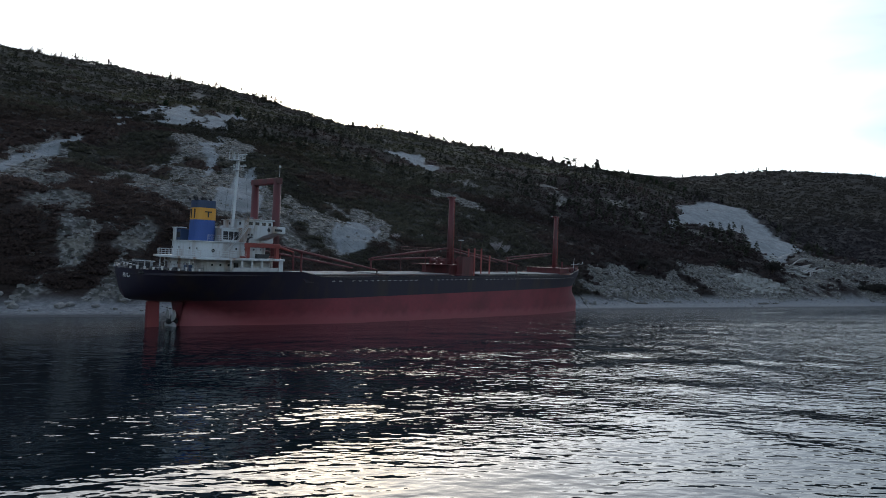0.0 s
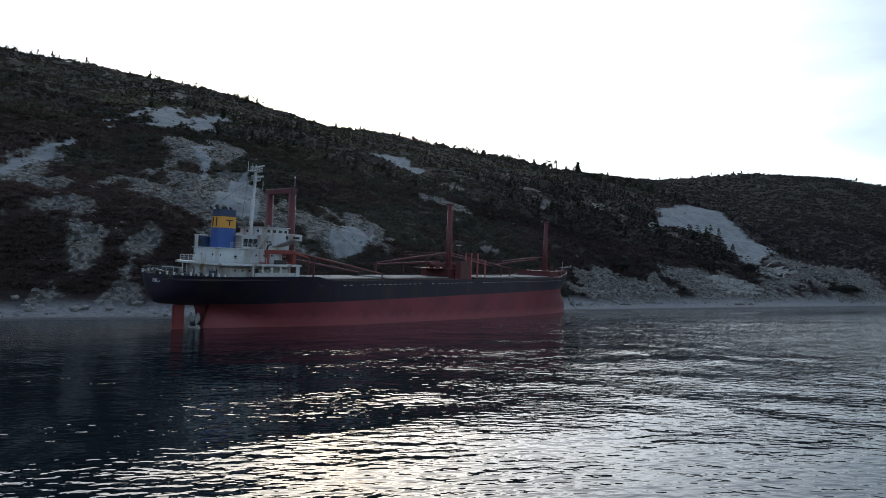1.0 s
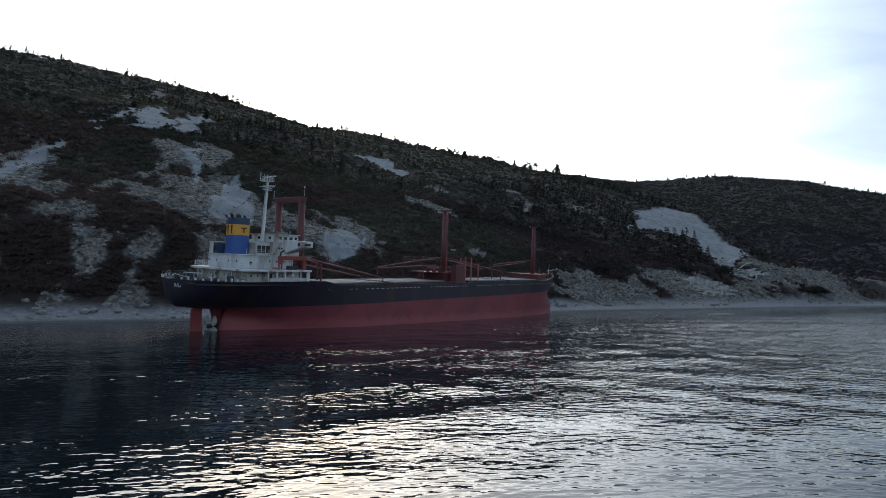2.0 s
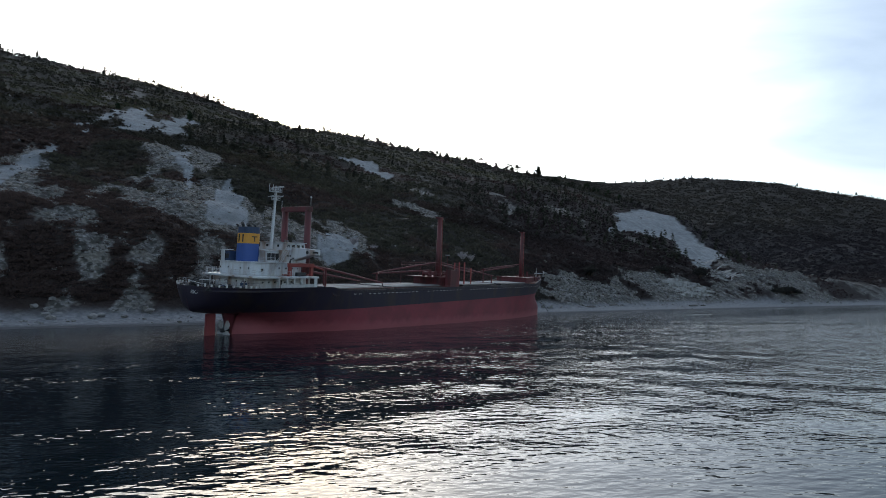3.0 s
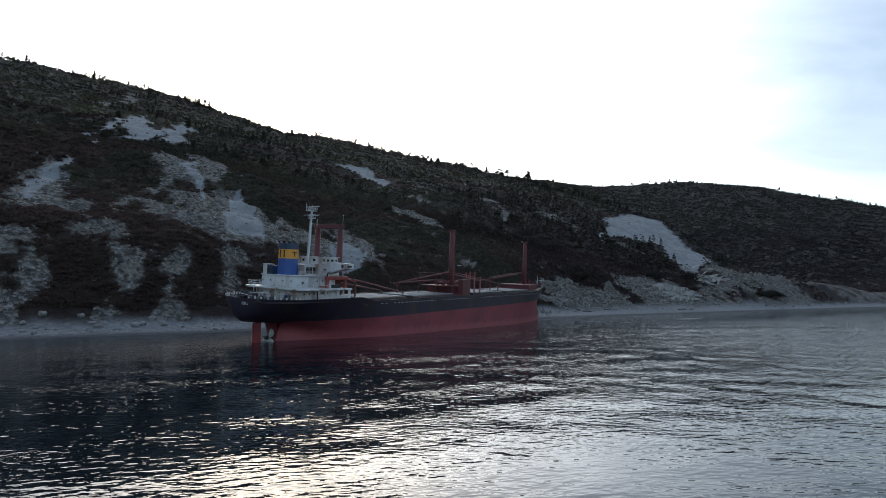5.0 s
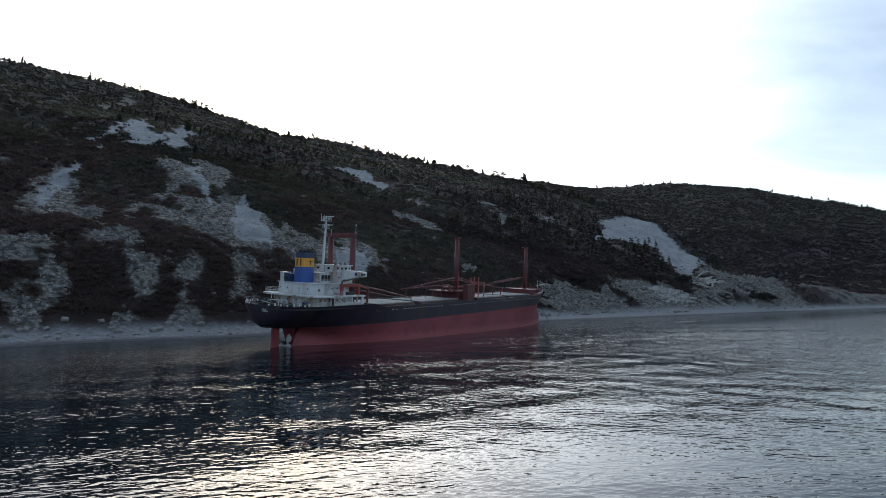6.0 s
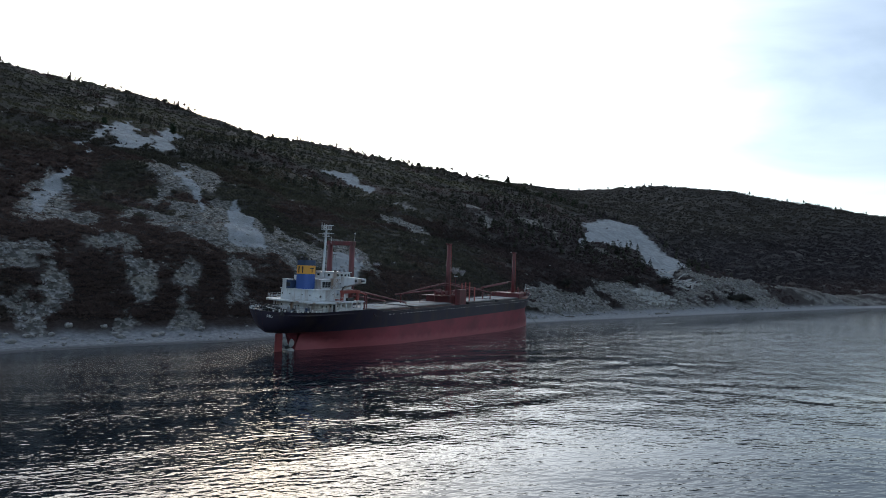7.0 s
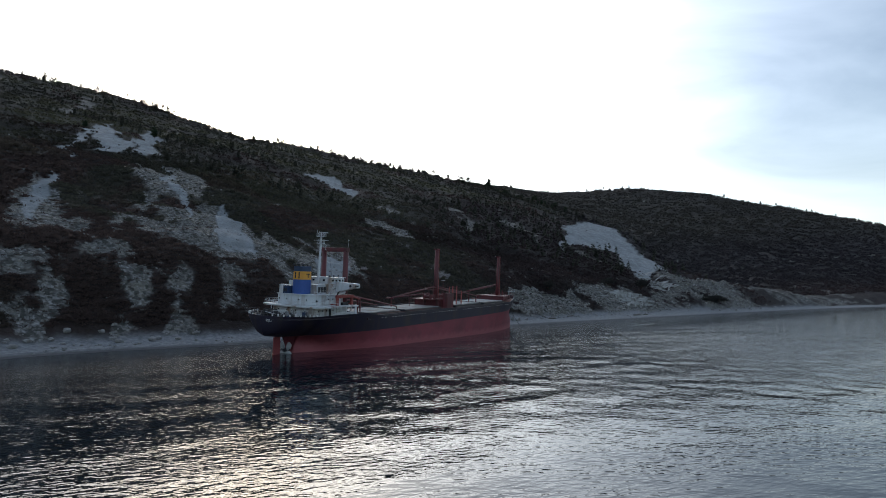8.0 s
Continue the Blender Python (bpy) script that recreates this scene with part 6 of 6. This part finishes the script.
def reef():
    """A low pale rock shelf that just breaks the water off the beach."""
    bm = bmesh.new()
    n, m_ = 40, 7
    rows = []
    for i in range(n + 1):
        t = i / n
        w = 1.25 * math.sin(math.pi * min(max(t, 0.02), 0.98)) ** 0.5
        rows.append([bm.verts.new(((t - 0.5) * 21, w * (2 * j / m_ - 1) + 0.5 * noise.noise(Vector((t * 6, 0, 3))), 0.30 * math.sin(math.pi * j / m_) * (0.5 + abs(noise.noise(Vector((t * 14, j * 0.7, 1)))) * 1.3) - 0.06)) for j in range(m_ + 1)])
    for a, b in zip(rows[:-1], rows[1:]):
        for j in range(m_):
            bm.faces.new((a[j], b[j], b[j + 1], a[j + 1]))
    ob = part("rock_shelf", bm, M_STONE)
    ob.matrix_world = pose(117.5, 197, 0.05, 0, 0, 30)
    return tagged(ob, "low pale rock shelf awash in shallow water", "rock")

reef()

rock_outcrop(215, 343, 268, 368, 13, 3.0, 0.10, 61)
rock_outcrop(138, 276, 204, 311, 8, 2.7, 0.22, 62)

def shrub(x, y, size, tall, seed, label="dark leafy shrub growing out of the bank"):
    """A broad shrub: short forked stems under a loose crown."""
    rs, rnd = np.random.RandomState(seed), random.Random(seed)
    thing = new("shrub")
    thing.matrix_world = pose(x, y, ground_z(x, y) - 0.2)
    bm, tips = bmesh.new(), []
    for k in range(9):
        a, r = rnd.uniform(0, 6.28), rnd.uniform(0.2, 0.85) * size
        tip = Vector((math.cos(a) * r, math.sin(a) * r, tall * rnd.uniform(0.35, 0.8)))
        add_tube(bm, (0, 0, 0), tip, 0.12, 0.04, seg=5)
        tips.append(tip)
    part("stems", bm, M_BARK, thing)
    place = np.array([tuple(t) for t in tips] * 2) + rs.normal(size=(18, 3)) * 0.18 * size
    tint = np.array([0.034, 0.034, 0.030]) * rs.uniform(0.8, 1.2, (18, 1))
    cr = clumps("crown", place, rs.uniform(0.28, 0.45, 18) * size, np.full(18, 0.9), tint, 60, seed, 0.2)
    cr.parent = thing
    return tagged(thing, label, "shrub", "shrubs on the bank")

for k, (x, y, size, tall) in enumerate(((208, 342, 4.6, 8.5), (212, 347, 3.8, 7.0), (270, 349, 4.5, 4.0), (278, 353, 5.0, 4.5), (287, 357, 4.6, 4.0), (296, 362, 4.2, 3.4), (104, 276, 4.0, 5.0), (172, 326, 4.2, 5.5), (176, 331, 3.6, 5.0))):
    shrub(x, y, size, tall, 200 + k)

def bare_shrub(x, y, size, seed):
    """A leafless shrub: a fan of thin forking twigs."""
    rnd = random.Random(seed)
    thing = new("bare_shrub")
    thing.matrix_world = pose(x, y, ground_z(x, y) - 0.2)
    bm = bmesh.new()
    for k in range(46):
        a, lean = rnd.uniform(0, 6.28), rnd.uniform(0.1, 0.95)
        mid = Vector((math.cos(a) * lean * size * 0.5, math.sin(a) * lean * size * 0.5, size * rnd.uniform(0.35, 0.6)))
        add_tube(bm, (0, 0, 0), mid, 0.09, 0.05, seg=4)
        for j in range(4):
            tip = mid + Vector((rnd.uniform(-0.35, 0.35) * size, rnd.uniform(-0.35, 0.35) * size, rnd.uniform(0.05, 0.45) * size))
            add_tube(bm, mid, tip, 0.05, 0.02, seg=4)
    part("twigs", bm, M_PALEWOOD, thing)
    return tagged(thing, "pale grey leafless shrub on the slope", "shrub", "bare shrubs")

for x, y, size in ((28.5, 240, 4.6), (33.0, 243, 3.6), (-20.0, 214, 3.4), (-12.0, 218, 3.0)):
    bare_shrub(x, y, size, int(x * 10))
